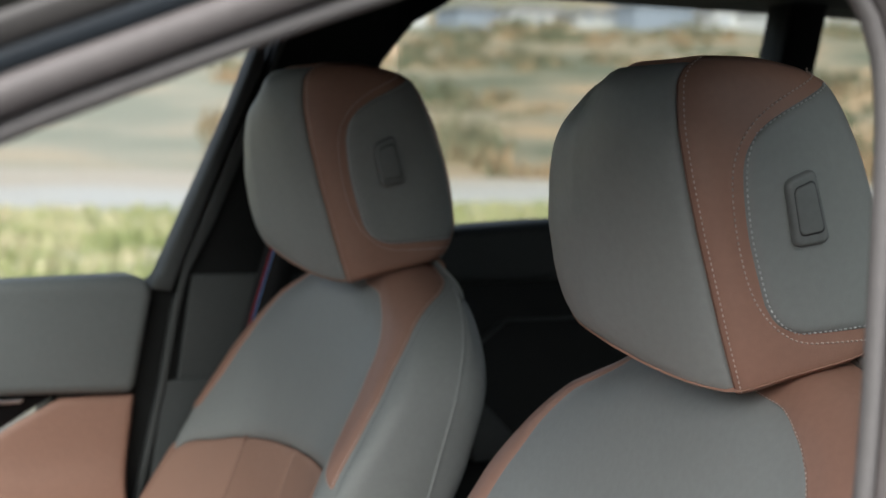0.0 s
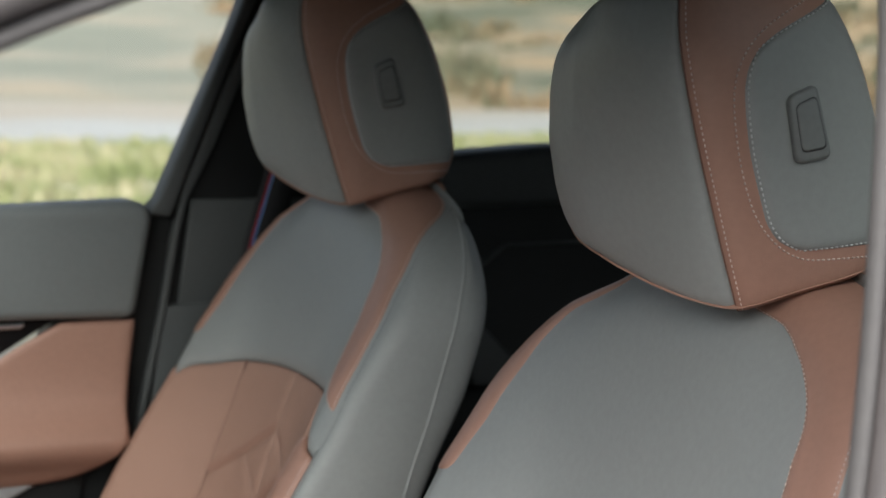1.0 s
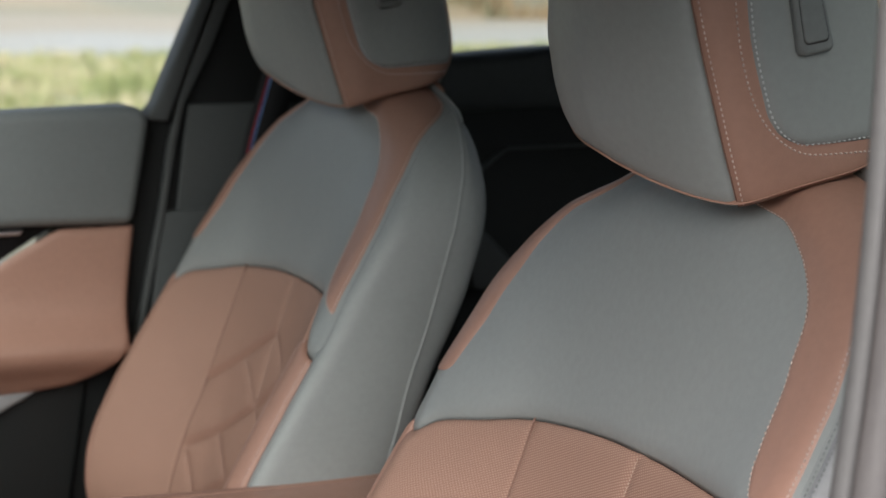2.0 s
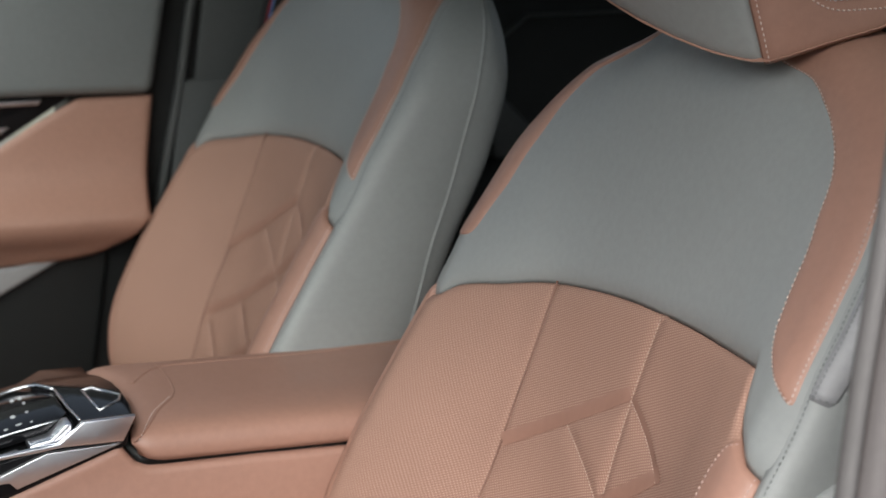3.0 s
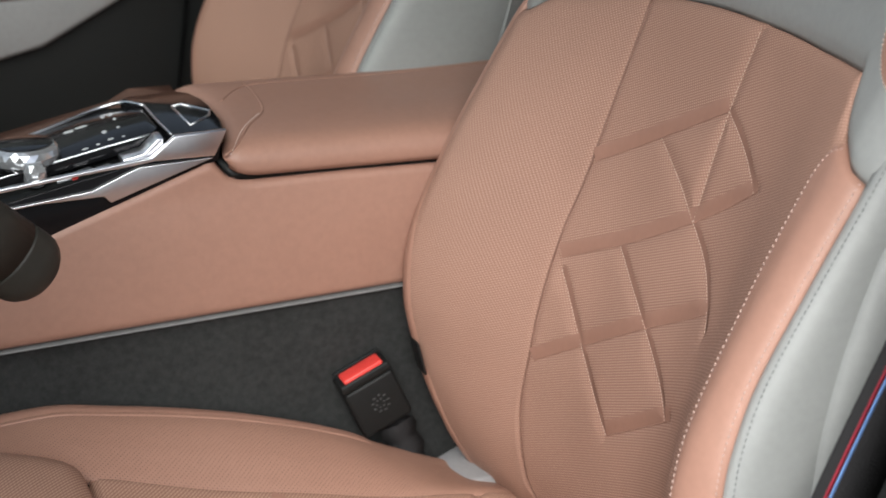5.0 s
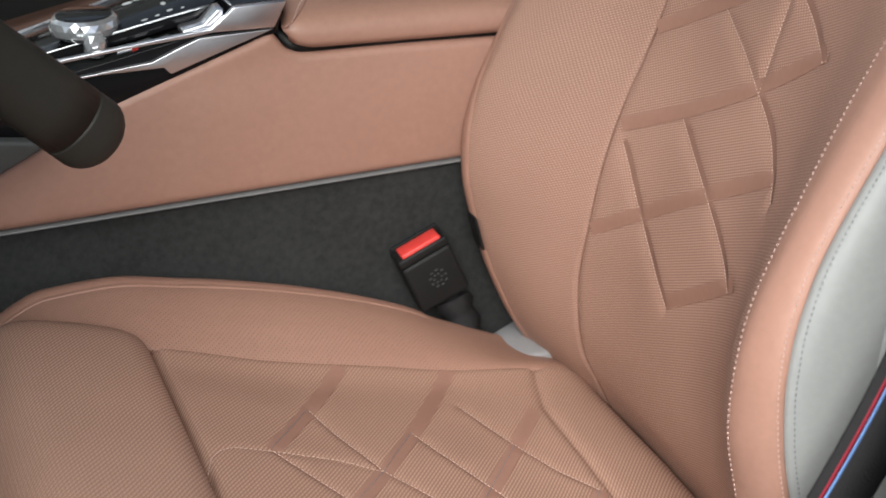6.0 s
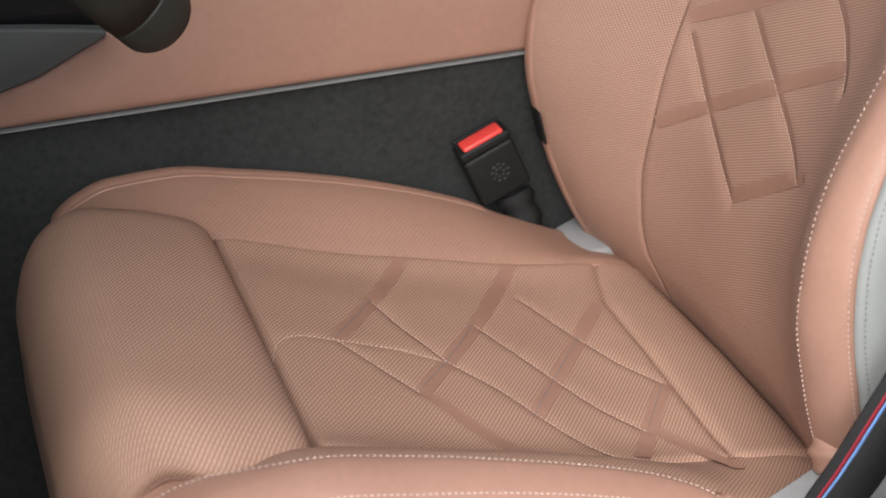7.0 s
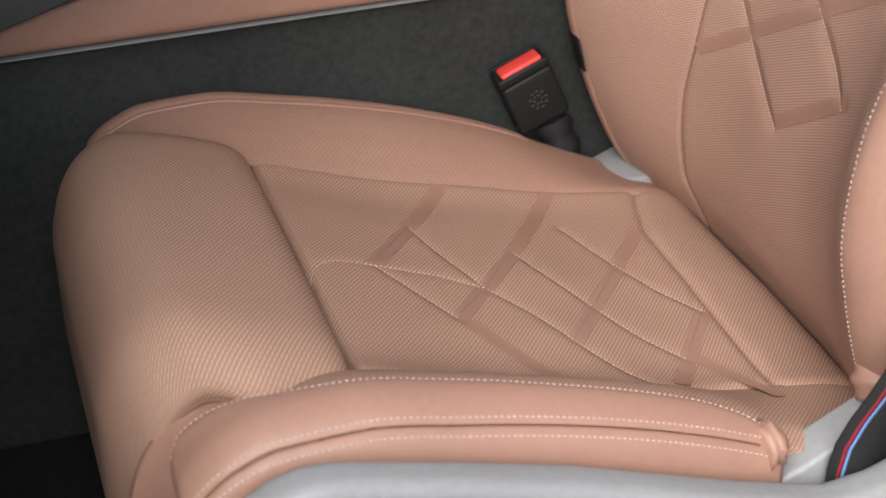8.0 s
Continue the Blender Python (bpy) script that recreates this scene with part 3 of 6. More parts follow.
def band(fn, pts, width, out, parent, mat, below=0.62):
    """A smooth flat strip of the weave that a quilting line runs along."""
    n = 40
    q = smooth_line(np.asarray(pts, float), n)
    d = np.gradient(q, axis=0)
    d /= np.linalg.norm(d, axis=1, keepdims=True)
    side = np.stack([-d[:, 1], d[:, 0]], 1) * width
    fa = lambda arr: (lambda t: (np.interp(np.asarray(t, float) * (n - 1), range(n), arr[:, 0]), np.interp(np.asarray(t, float) * (n - 1), range(n), arr[:, 1])))
    a, b = q - side * below, q + side * (1 - below)
    sh = Sheet(fn, fa(a), fa(b), line(tuple(a[0]), tuple(b[0])), line(tuple(a[-1]), tuple(b[-1])), n, 9)
    if (sh.n.reshape(-1, 3) @ np.array(out)).mean() < 0:
        sh.flip = True
        sh.set(sh.p)
    return sh.puff(lift=0.0005).build("band", mat, parent, "", skirt=0)


def make_headrest(seat):
    rest = new("headrest")
    rest.empty_display_size = 0.03
    hang(rest, seat)
    rest.location = (0, 0, 0)
    z0, z1 = 1.074, 1.328
    # the front skin, from seam to seam
    lift = lambda t: z0 + 0.065 * np.asarray(t, float) ** 1.4
    front = Sheet(headrest_at, lambda t: (-0.124 + 0.248 * np.asarray(t, float), lift(t)), line((-0.124, z1), (0.124, z1)), line((-0.124, z0), (-0.124, z1)),
                  line((0.124, z0 + 0.065), (0.124, z1)), 50, 60, True)
    front.puff(0.003, 0.003, 0.004, 0.003, 0.005).build("front_panel", GREY, rest, "smooth grey leather face")
    for sg in (-1, 1):
        f = sg > 0
        zs = z0 if sg < 0 else z0 + 0.065
        low = lambda t, sg=sg, zs=zs: (sg * (0.124 + 0.194 * np.asarray(t, float)), zs + (1.117 + (0.024 if sg > 0 else 0) - zs) * np.asarray(t, float))
        side = Sheet(headrest_at, low, line((sg * 0.124, z1), (sg * 0.318, z1)), line((sg * 0.124, zs), (sg * 0.124, z1)),
                     line((sg * 0.318, 1.117 + (0.024 if sg > 0 else 0)), (sg * 0.318, z1)), 56, 60, f)
        side.puff(0.0025, 0.0, 0.003, 0.0, 0.004).build("side_band", BROWN, rest, "cognac leather band")
        stitches("stitching", side.edge("L", 0.006, 0.0003), THREAD, rest, r=0.0006)
        tube("seam", side.edge("L", 0.0008, -0.0004)[0], 0.0008, SEAM, rest)
        # the grey side panel
        lo = lambda t, sg=sg: (sg * (0.190 + 0.095 * np.asarray(t, float)), 1.121 + 0.004 * np.asarray(t, float))
        le = curve_fn((0, 0.190), (0.05, 0.178), (0.10, 0.168), (0.18, 0.161), (0.45, 0.159), (0.72, 0.164), (0.86, 0.170), (1, 0.184))
        lz = curve_fn((0, 1.121), (0.05, 1.125), (0.10, 1.131), (0.18, 1.146), (0.45, 1.190), (0.72, 1.237), (0.86, 1.254), (1, 1.272))
        left = lambda t, sg=sg: (sg * le(t), lz(t))
        hi = lambda t, sg=sg: (sg * (0.184 + 0.094 * np.asarray(t, float)), 1.272 + 0.054 * np.asarray(t, float) * (1.35 - 0.35 * np.asarray(t, float)))
        right = lambda t, sg=sg: (sg * (0.285 - 0.007 * np.asarray(t, float)), 1.125 + 0.201 * np.asarray(t, float))
        inset = Sheet(headrest_at, lo, hi, left, right, 40, 50, f)
        inset.puff(0.0065, 0.0065, 0.0065, 0.0065, 0.0045, lift=0.0035).build("side_panel", GREY, rest, "stitched grey leather side panel")
        for e in "LBT":
            stitches("stitching", inset.edge(e, 0.0070, 0.0003), PALE_THREAD, rest, r=0.0007)
        ts = np.linspace(0, 1, 30)
        way = [(0.285 - 0.095 * t, 1.125 - 0.004 * t) for t in ts[:-1]] + [(float(le(t)), float(lz(t))) for t in ts] + [(0.184 + 0.094 * t, 1.272 + 0.054 * t * (1.35 - 0.35 * t)) for t in ts[1:]]
        way = np.array(way)
        for _ in range(6):
            way[1:-1] = (way[:-2] + 2 * way[1:-1] + way[2:]) / 4
        d = np.gradient(way, axis=0)
        d /= np.linalg.norm(d, axis=1, keepdims=True)
        way = way + 0.0062 * np.stack([-d[:, 1], d[:, 0]], 1)
        for _ in range(6):
            way[1:-1] = (way[:-2] + 2 * way[1:-1] + way[2:]) / 4
        stitches("stitching", on(headrest_at, [(sg * a, z) for a, z in way], True, 0.0006, 200), THREAD, rest, r=0.0007)
        # the release button
        c, n = on(headrest_at, [(sg * 0.2025, 1.194), (sg * 0.206, 1.217), (sg * 0.2095, 1.240)], True, 0.0025, 3)
        up = Vector(c[2] - c[0]).normalized()
        nn = Vector(n[1])
        ac = up.cross(nn)
        m = Matrix((ac, up, nn)).transposed().to_4x4()
        m.translation = Vector(c[1])
        outline = [(-0.0175, 0.021), (0.0075, 0.0295), (0.0185, -0.026), (-0.0115, -0.029)]
        for nm, sc, h0, h1, mat, bev in (("button_frame", 1.0, -0.004, 0.0065, BUTTON, 0.0035), ("button_gap", 0.72, 0.004, 0.0067, TRIM, 0), ("release_button", 0.68, 0.002, 0.0076, BUTTON, 0.0014)):
            bm = bmesh.new()
            vs = [bm.verts.new((a * sc, b * sc, h0)) for a, b in outline]
            bm.faces.new(vs)
            bmesh.ops.bevel(bm, geom=list(bm.verts), offset=0.0062 * sc, segments=5, profile=0.5, affect="VERTICES")
            ex = bmesh.ops.extrude_face_region(bm, geom=list(bm.faces))
            top = [v for v in ex["geom"] if isinstance(v, bmesh.types.BMVert)]
            bmesh.ops.translate(bm, verts=top, vec=(0, 0, h1 - h0))
            bmesh.ops.recalc_face_normals(bm, faces=bm.faces)
            if bev:
                tops = set(top)
                bmesh.ops.bevel(bm, geom=[e for e in bm.edges if e.verts[0] in tops and e.verts[1] in tops], offset=bev, segments=4, profile=0.5, affect="EDGES", clamp_overlap=True)
            bm.transform(m)
            part(nm, bm, mat, rest)
    rear = Sheet(headrest_at, line((0.31, 1.10), (0.43, 1.11)), line((0.31, z1), (0.43, z1)), line((0.31, 1.10), (0.31, z1)), line((0.43, 1.11), (0.43, z1)), 12, 20, True)
    rear.build("rear_panel", GREY, rest)
    rear = Sheet(headrest_at, line((-0.31, 1.10), (-0.43, 1.11)), line((-0.31, z1), (-0.43, z1)), line((-0.31, 1.10), (-0.31, z1)), line((-0.43, 1.11), (-0.43, z1)), 12, 20)
    rear.build("rear_panel", GREY, rest)
    # top and bottom closures
    S = np.linspace(-0.43, 0.43, 65)[:-1]
    base = np.stack(np.broadcast_arrays(*headrest_at(S, np.full(64, z1))), -1)
    mid = base.mean(axis=0)
    v, f = [], []
    for k, rise in ((0.965, -0.009), (0.972, -0.003), (0.962, -0.0008), (0.90, 0.0012), (0.5, 0.0022), (0.2, 0.0022)):
        v += [tuple(mid + (p - mid) * (k, k, 1) + (0, 0, rise)) for p in base]
    for r in range(5):
        f += [(r * 64 + i, r * 64 + (i + 1) % 64, (r + 1) * 64 + (i + 1) % 64, (r + 1) * 64 + i) for i in range(64)]
    f.append(tuple(5 * 64 + i for i in range(64)))
    link("top_cap", v, f, BROWN, rest)
    def hem(s):
        a = abs(s)
        if a <= 0.124:
            return z0 + 0.065 * ((s + 0.124) / 0.248) ** 1.4
        end, start = (1.141, z0 + 0.065) if s > 0 else (1.117, z0)
        return start + (end - start) * min((a - 0.124) / 0.194, 1) + 0.012 * max(0, (a - 0.318) / 0.112) * (s < 0)

    bm = bmesh.new()
    rim = [bm.verts.new(tuple(float(q) for q in headrest_at(s, hem(s) + 0.003))) for s in np.linspace(-0.43, 0.43, 64)[:-1]]
    mid = sum((v.co for v in rim), Vector()) / len(rim)
    inner = [bm.verts.new(mid + (v.co - mid) * 0.8 + Vector((0, 0, 0.012))) for v in rim]
    for i in range(len(rim)):
        j = (i + 1) % len(rim)
        bm.faces.new((rim[i], rim[j], inner[j], inner[i]))
    bm.faces.new(inner)
    bmesh.ops.recalc_face_normals(bm, faces=bm.faces)
    part("underside", bm, BROWN, rest)
    return rest


def make_seat():
    seat = thing("front_seat", "grey and cognac leather sports seat with ribbed knit inserts", "car seat", (-0.3, 0, 0.16), "front seats")
    # backrest: grey upper, knit lower
    back = new("backrest")
    hang(back, seat)
    S = 0.37
    up = Sheet(backrest_at, lambda t: (-S + 2 * S * np.asarray(t, float), edge_z(-S + 2 * S * np.asarray(t, float))), line((-S, 1.118), (S, 1.118)),
               lambda t: (-S + 0 * np.asarray(t, float), edge_z(-S) + (1.118 - edge_z(-S)) * np.asarray(t, float)),
               lambda t: (S + 0 * np.asarray(t, float), edge_z(S) + (1.118 - edge_z(S)) * np.asarray(t, float)), 260, 70, True)
    up.puff(0.0, 0.0, 0.006, 0.0, 0.007).build("shoulder_panel", GREY, back, "smooth grey leather shoulder panel")
    lowz, S = 0.335, 0.292
    quilted = carved(backrest_at, BACK_SEWN + BACK_BANDS, 0.0025, 0.0065)
    L = 0.266
    down = Sheet(quilted, line((-L, lowz), (S, lowz)), lambda t: (-L + (S + L) * np.asarray(t, float), edge_z(-L + (S + L) * np.asarray(t, float))),
                 lambda t: (-L + 0 * np.asarray(t, float), lowz + (edge_z(-L) - lowz) * np.asarray(t, float)),
                 lambda t: (S + 0 * np.asarray(t, float), lowz + (edge_z(S) - lowz) * np.asarray(t, float)), 310, 190, True)
    s, z = down.st[..., 0], down.st[..., 1]
    g = np.abs(s - crease(z))
    off = -0.0022 * np.exp(-(g / 0.004) ** 1.5)
    down.set(down.p + down.n * off[..., None])
    down.puff(0, 0, 0.0, 0.004, 0.005).build("knit_panel", KNIT, back, "ribbed cognac knit insert with quilted diamonds")
    zs = np.linspace(0.345, 0.866, 40)
    tube("seam", on(backrest_at, [(float(crease(z)), z) for z in zs], True, -0.0020, 120)[0], 0.0010, SEAM, back)
    for l in BACK_BANDS:
        band(quilted, l, -0.0115, (-1, 0, 0), back, BAND, -0.02)
    for l in BACK_SEWN[1:2] + BACK_SEWN[3:]:
        band(quilted, l, -0.0075, (-1, 0, 0), back, BAND, 0.05)
    for l in BACK_BANDS:
        stitches("stitching", on(quilted, l, True, 0.0008), BAND, back, step=0.0028, length=0.0020, r=0.00045)
    for l in BACK_SEWN:
        stitches("stitching", on(quilted, l, True, 0.0006), TAN_THREAD, back, step=0.0034, length=0.0024, r=0.00045)
    for sg in (-1, 1):
        f = sg > 0
        # upper cognac strip round the shoulder
        z0, z1 = (0.864, 1.108) if sg < 0 else (0.880, 1.085)
        seam_s, rim = (shoulder_seam, side_edge) if sg < 0 else (inboard_seam, inner_edge)
        inner = lambda t, sg=sg, seam_s=seam_s: (sg * seam_s(z0 + (z1 - z0) * np.asarray(t, float)), z0 + (z1 - z0) * np.asarray(t, float))
        outer = lambda t, sg=sg, rim=rim: (sg * rim(z0 + (z1 - z0) * np.asarray(t, float)), z0 + (z1 - z0) * np.asarray(t, float))
        strip = Sheet(backrest_at, line((sg * float(seam_s(z0)), z0), (sg * float(rim(z0)), z0)), line((sg * float(seam_s(z1)), z1), (sg * float(rim(z1)), z1)), inner, outer, 24, 180, f)
        strip.puff(0.004, 0.004, 0.002, 0.0, 0.004, lift=0.0022).build("shoulder_strip", BROWN, back, "cognac leather strip")
        if sg < 0:
            stitches("stitching", strip.edge("L", 0.006, 0.0003), THREAD, back)
            stitches("stitching", strip.edge("R", 0.006, 0.0003), THREAD, back)
        # lower cognac strip on the bolster
        z0, z1, ze = 0.345, 0.842, 0.824
        ins, rim = (bolster_seam, side_edge) if sg < 0 else (inboard_bolster_seam, inner_edge)
        inner = lambda t, sg=sg, ins=ins: (sg * ins(z0 + (z1 - z0) * np.asarray(t, float)), z0 + (z1 - z0) * np.asarray(t, float))
        outer = lambda t, sg=sg, rim=rim: (sg * rim(z0 + (ze - z0) * np.asarray(t, float)), z0 + (ze - z0) * np.asarray(t, float))
        low = Sheet(backrest_at, line((sg * float(ins(z0)), z0), (sg * float(rim(z0)), z0)), line((sg * float(ins(z1)), z1), (sg * float(rim(ze)), ze)), inner, outer, 30, 110, f)
        low.puff(0.004, 0.004, 0.002, 0.003, 0.004, lift=0.0022).build("bolster_strip", BROWN, back, "cognac leather bolster strip")
        if sg < 0:
            stitches("stitching", low.edge("L", 0.0095, 0.0003), ROSE_THREAD, back)
            stitches("stitching", low.edge("R", 0.006, 0.0003), ROSE_THREAD, back)
        # side and rear
        pz = lambda t: 0.33 + 0.788 * np.asarray(t, float)
        rim = side_edge if sg < 0 else inner_edge
        e0, e1 = float(rim(0.33)) - 0.0015, float(rim(1.118)) - 0.0015
        panel = Sheet(backrest_at, line((sg * e0, 0.33), (sg * 0.46, 0.33)), line((sg * e1, 1.118), (sg * 0.46, 1.118)),
                      lambda t, sg=sg, rim=rim: (sg * (rim(pz(t)) - 0.0015), pz(t)), line((sg * 0.46, 0.33), (sg * 0.46, 1.118)), 30, 80, f)
        panel.puff(0.0035, 0.003, 0, 0, 0.005, lift=0.0018).build("side_panel", GREY, back, "grey leather side panel")
        stitches("stitching", panel.edge("L", 0.008, 0.0003), GREY_THREAD, back)
        tube("side_piping", on(backrest_at, [(sg * 0.415, 0.34), (sg * 0.410, 0.70), (sg * 0.397, 0.802), (sg * 0.381, 0.898), (sg * 0.368, 0.96), (sg * 0.354, 1.02)] + ([(sg * 0.345, 1.06), (sg * 0.36, 1.10)] if sg < 0 else []), True, 0.0012)[0], 0.0022, GREY, back)
        shell = Sheet(backrest_at, line((sg * 0.46, 0.33), (sg * 0.75, 0.33)), line((sg * 0.46, 1.118), (sg * 0.75, 1.118)),
                      line((sg * 0.46, 0.33), (sg * 0.46, 1.118)), line((sg * 0.75, 0.33), (sg * 0.75, 1.118)), 20, 40, f)
        shell.build("back_shell", TRIM, back)
    # headrest
    make_headrest(seat)
    # cushion
    cush = new("cushion")
    hang(cush, seat)
    x0, x1 = -0.531, -0.06
    sewn = carved(cushion_at, SEAT_SEWN, 0.0014, 0.004)
    sat = carved(sewn, REAR_SEAM, 0.005, 0.005)
    mid = Sheet(sat, line((-0.172, x0 + 0.003), (0.172, x0 + 0.005)), line((-0.172, x1), (0.172, x1)), line((-0.172, x0 + 0.003), (-0.172, x1)), line((0.172, x0 + 0.005), (0.172, x1)), 150, 200, True)
    mid.puff(0.005, 0.004, 0.036, 0.0, 0.0034).build("seat_insert", SEAT_KNIT, cush, "ribbed cognac knit seat insert with quilted diamonds")
    for l in SEAT_BANDS:
        band(sat, l, -0.013, (0, 0, 1), cush, SEAT_BAND)
    for l in SEAT_SEWN[1:]:
        band(sat, l, -0.004, (0, 0, 1), cush, SEAT_BAND)
    for l in SEAT_SEWN:
        stitches("stitching", on(sat, l, True, 0.0008), TAN_THREAD, cush, step=0.0040, length=0.0028, r=0.0005)
    for l in SEAT_BANDS[:4]:
        stitches("stitching", on(sat, l[:-1] if l is not SEAT_BANDS[3] else l[1:], True, 0.0009), GREY_THREAD, cush, step=0.0026, length=0.0012, r=0.0004)
    # the thigh rest in front
    prof = smooth_line([(-0.540, 0.450), (-0.534, 0.466), (-0.5305, 0.482), (-0.5325, 0.496), (-0.5425, 0.5085), (-0.57, 0.521), (-0.60, 0.530), (-0.64, 0.537), (-0.67, 0.524), (-0.692, 0.49), (-0.70, 0.45), (-0.70, 0.39), (-0.69, 0.29), (-0.66, 0.22)], 80)
    thigh_half = curve_fn((-0.71, 0.196), (-0.69, 0.198), (-0.66, 0.197), (-0.64, 0.202), (-0.62, 0.212), (-0.595, 0.225), (-0.545, 0.232), (-0.52, 0.234))

    def thigh_at(s, t):
        s, t = np.broadcast_arrays(np.asarray(s, float), np.asarray(t, float))
        i = t * 79
        x, z = np.interp(i, range(80), prof[:, 0]), np.interp(i, range(80), prof[:, 1])
        e = np.clip((np.abs(s) - 0.12) / 0.08, 0, 1)
        w = 1 - 0.10 * np.clip(t - 0.6, 0, 1)
        y = np.where(s < 0, s * thigh_half(x) / 0.2, s * w)
        return x + 0.035 * e ** 2.4 * np.clip(t * 3 - 0.6, 0, 1), y, z - 0.036 * e ** 2.6
    th = Sheet(thigh_at, line((-0.2, 0), (0.2, 0)), line((-0.2, 1), (0.2, 1)), line((-0.2, 0), (-0.2, 1)), line((0.2, 0), (0.2, 1)), 60, 100)
    th.puff(0.005, 0.004, 0.008, 0.0, 0.006)
    th.st = np.stack([th.st[..., 0], -th.v], -1)
    th.build("thigh_rest", SEAT_KNIT, cush, "ribbed cognac knit thigh rest", skirt=0.04)
    # a dark tube along the hem draws the shadow under the rolled lip
    hem = th.edge("L", 0.0, -0.002)[0]
    tube("hem", hem[hem[:, 0] < -0.575], 0.0026, SEAM, cush, "dark hem tube for the shadow line under the thigh rest's lip")
    for sg in (-1, 1):
        f = sg > 0
        xf, wide = (-0.632, 0.284) if sg < 0 else (-0.655, 0.262)
        xb = -0.585 if sg < 0 else xf
        bol = Sheet(cushion_at, lambda t, sg=sg, wide=wide, xb=xb, xf=xf: (sg * (0.168 + (wide - 0.168) * np.asarray(t, float)), xb + (xf - xb) * np.clip(np.asarray(t, float), 0, 1) ** 0.8), line((sg * 0.168, -0.10), (sg * wide, -0.10)),
                    line((sg * 0.168, xb), (sg * 0.168, -0.10)), line((sg * wide, xf), (sg * wide, -0.10)), 40, 110, f)
        bol.puff(0.004, 0.0, 0.004 if f else 0.024, 0, 0.006 if f else 0.026).build("side_bolster", PIERCED if f else SEAT_KNIT, cush, "pierced cognac leather side bolster" if f else "cognac knit side bolster")
        if f:
            st = Sheet(cushion_at, line((0.243, xf), (0.290, xf)), line((0.253, -0.240), (0.290, -0.240)), line((0.243, xf), (0.253, -0.240)), line((0.290, xf), (0.290, -0.240)), 24, 100, f)
            st.puff(0.003, 0.003, 0.003, 0.004, 0.004, lift=0.001).build("bolster_strip", BROWN, cush, "cognac strip along the bolster")
            tube("piping", st.edge("L", 0.0, 0.001)[0], 0.0022, BROWN, cush)
            continue
        x_at = lambda t: -0.664 + 0.409 * np.asarray(t, float)
        edge_s = curve_fn((-0.664, 0.236), (-0.652, 0.219), (-0.634, 0.2215), (-0.62, 0.2265), (-0.596, 0.2355), (-0.567, 0.2395), (-0.479, 0.2445), (-0.40, 0.2505), (-0.318, 0.253), (-0.278, 0.260), (-0.255, 0.272), (-0.24, 0.283))
        st = Sheet(cushion_at, line((-0.236, -0.664), (-0.290, -0.664)), line((-float(edge_s(-0.255)), -0.255), (-0.290, -0.255)),
                   lambda t: (-edge_s(x_at(t)), x_at(t)), line((-0.290, -0.664), (-0.290, -0.255)), 24, 140, f)
        st.puff(0.005, 0.0014, 0.004, 0.003, 0.0030, lift=0.0035).build("bolster_strip", BROWN, cush, "cognac leather strip along the bolster")
        stitches("stitching", st.edge("L", 0.005, 0.0003), THREAD, cush)
        stitches("stitching", st.edge("R", 0.005, 0.0003), THREAD, cush)
        sd = Sheet(cushion_at, line((-0.2905, -0.664), (-0.40, -0.664)), line((-0.2905, -0.252), (-0.40, -0.262)),
                   line((-0.2905, -0.664), (-0.2905, -0.252)), line((-0.40, -0.664), (-0.40, -0.262)), 40, 90, f)
        sd.puff(0.0016, 0, 0, 0, 0.0022, lift=0.0032)
        sd.set(sd.p - sd.n * (0.0022 * np.exp(-((sd.u - 0.0036) / 0.0010) ** 2))[..., None])
        sd.build("side_skin", BROWN, cush, "cognac leather skirt with a welt seam")
        stitches("stitching", sd.edge("L", 0.0072, 0.0003), THREAD, cush)
        cheek = Sheet(cushion_at, line((-0.200, -0.703), (-0.31, -0.690)), line((-0.185, -0.575), (-0.31, -0.575)), line((-0.200, -0.703), (-0.185, -0.575)), line((-0.31, -0.690), (-0.31, -0.575)), 30, 50, f)
        cheek.puff(0, 0, 0, 0, 0.004, lift=-0.008).build("front_cheek", BROWN, cush, "smooth cognac leather cheek")
    part("seat_base", block(-0.62, -0.10, -0.22, 0.22, 0.16, 0.36, 0.02), DARK, seat, "black plastic seat base")
    return seat


seat = make_seat()
copy_thing(seat, Matrix.Translation((-0.317, 0.75, 0.186)))

# only on the driver's door side: the moulded guard, a leather tag and the plastic valance
back = next(o for o in seat.children if o.name.startswith("backrest"))
guard = Sheet(backrest_at, line((-0.335, 0.33), (-0.455, 0.33)), line((-0.42, 0.872), (-0.455, 0.868)),
              lambda t: (-guard_edge(t), 0.33 + 0.542 * np.asarray(t, float)), line((-0.455, 0.33), (-0.455, 0.868)), 20, 60)
guard.puff(0.010, 0.004, 0, 0.008, 0.006, lift=0.009).build("side_guard", GREY, back, "moulded grey side guard")
tag = Sheet(backrest_at, line((-0.2885, 0.877), (-0.309, 0.872)), line((-0.2835, 0.955), (-0.318, 0.955)), line((-0.2885, 0.877), (-0.2835, 0.955)), line((-0.309, 0.872), (-0.318, 0.955)), 10, 14)
tag.puff(0.001, 0.001, 0.001, 0.001, 0.003, lift=0.003).build("leather_tag", SHELL, back, "light grey leather tag", skirt=0.003)
for e in "LB":
    stitches("stitching", tag.edge(e, 0.003, 0.0003), GREY_THREAD, back, step=0.004)
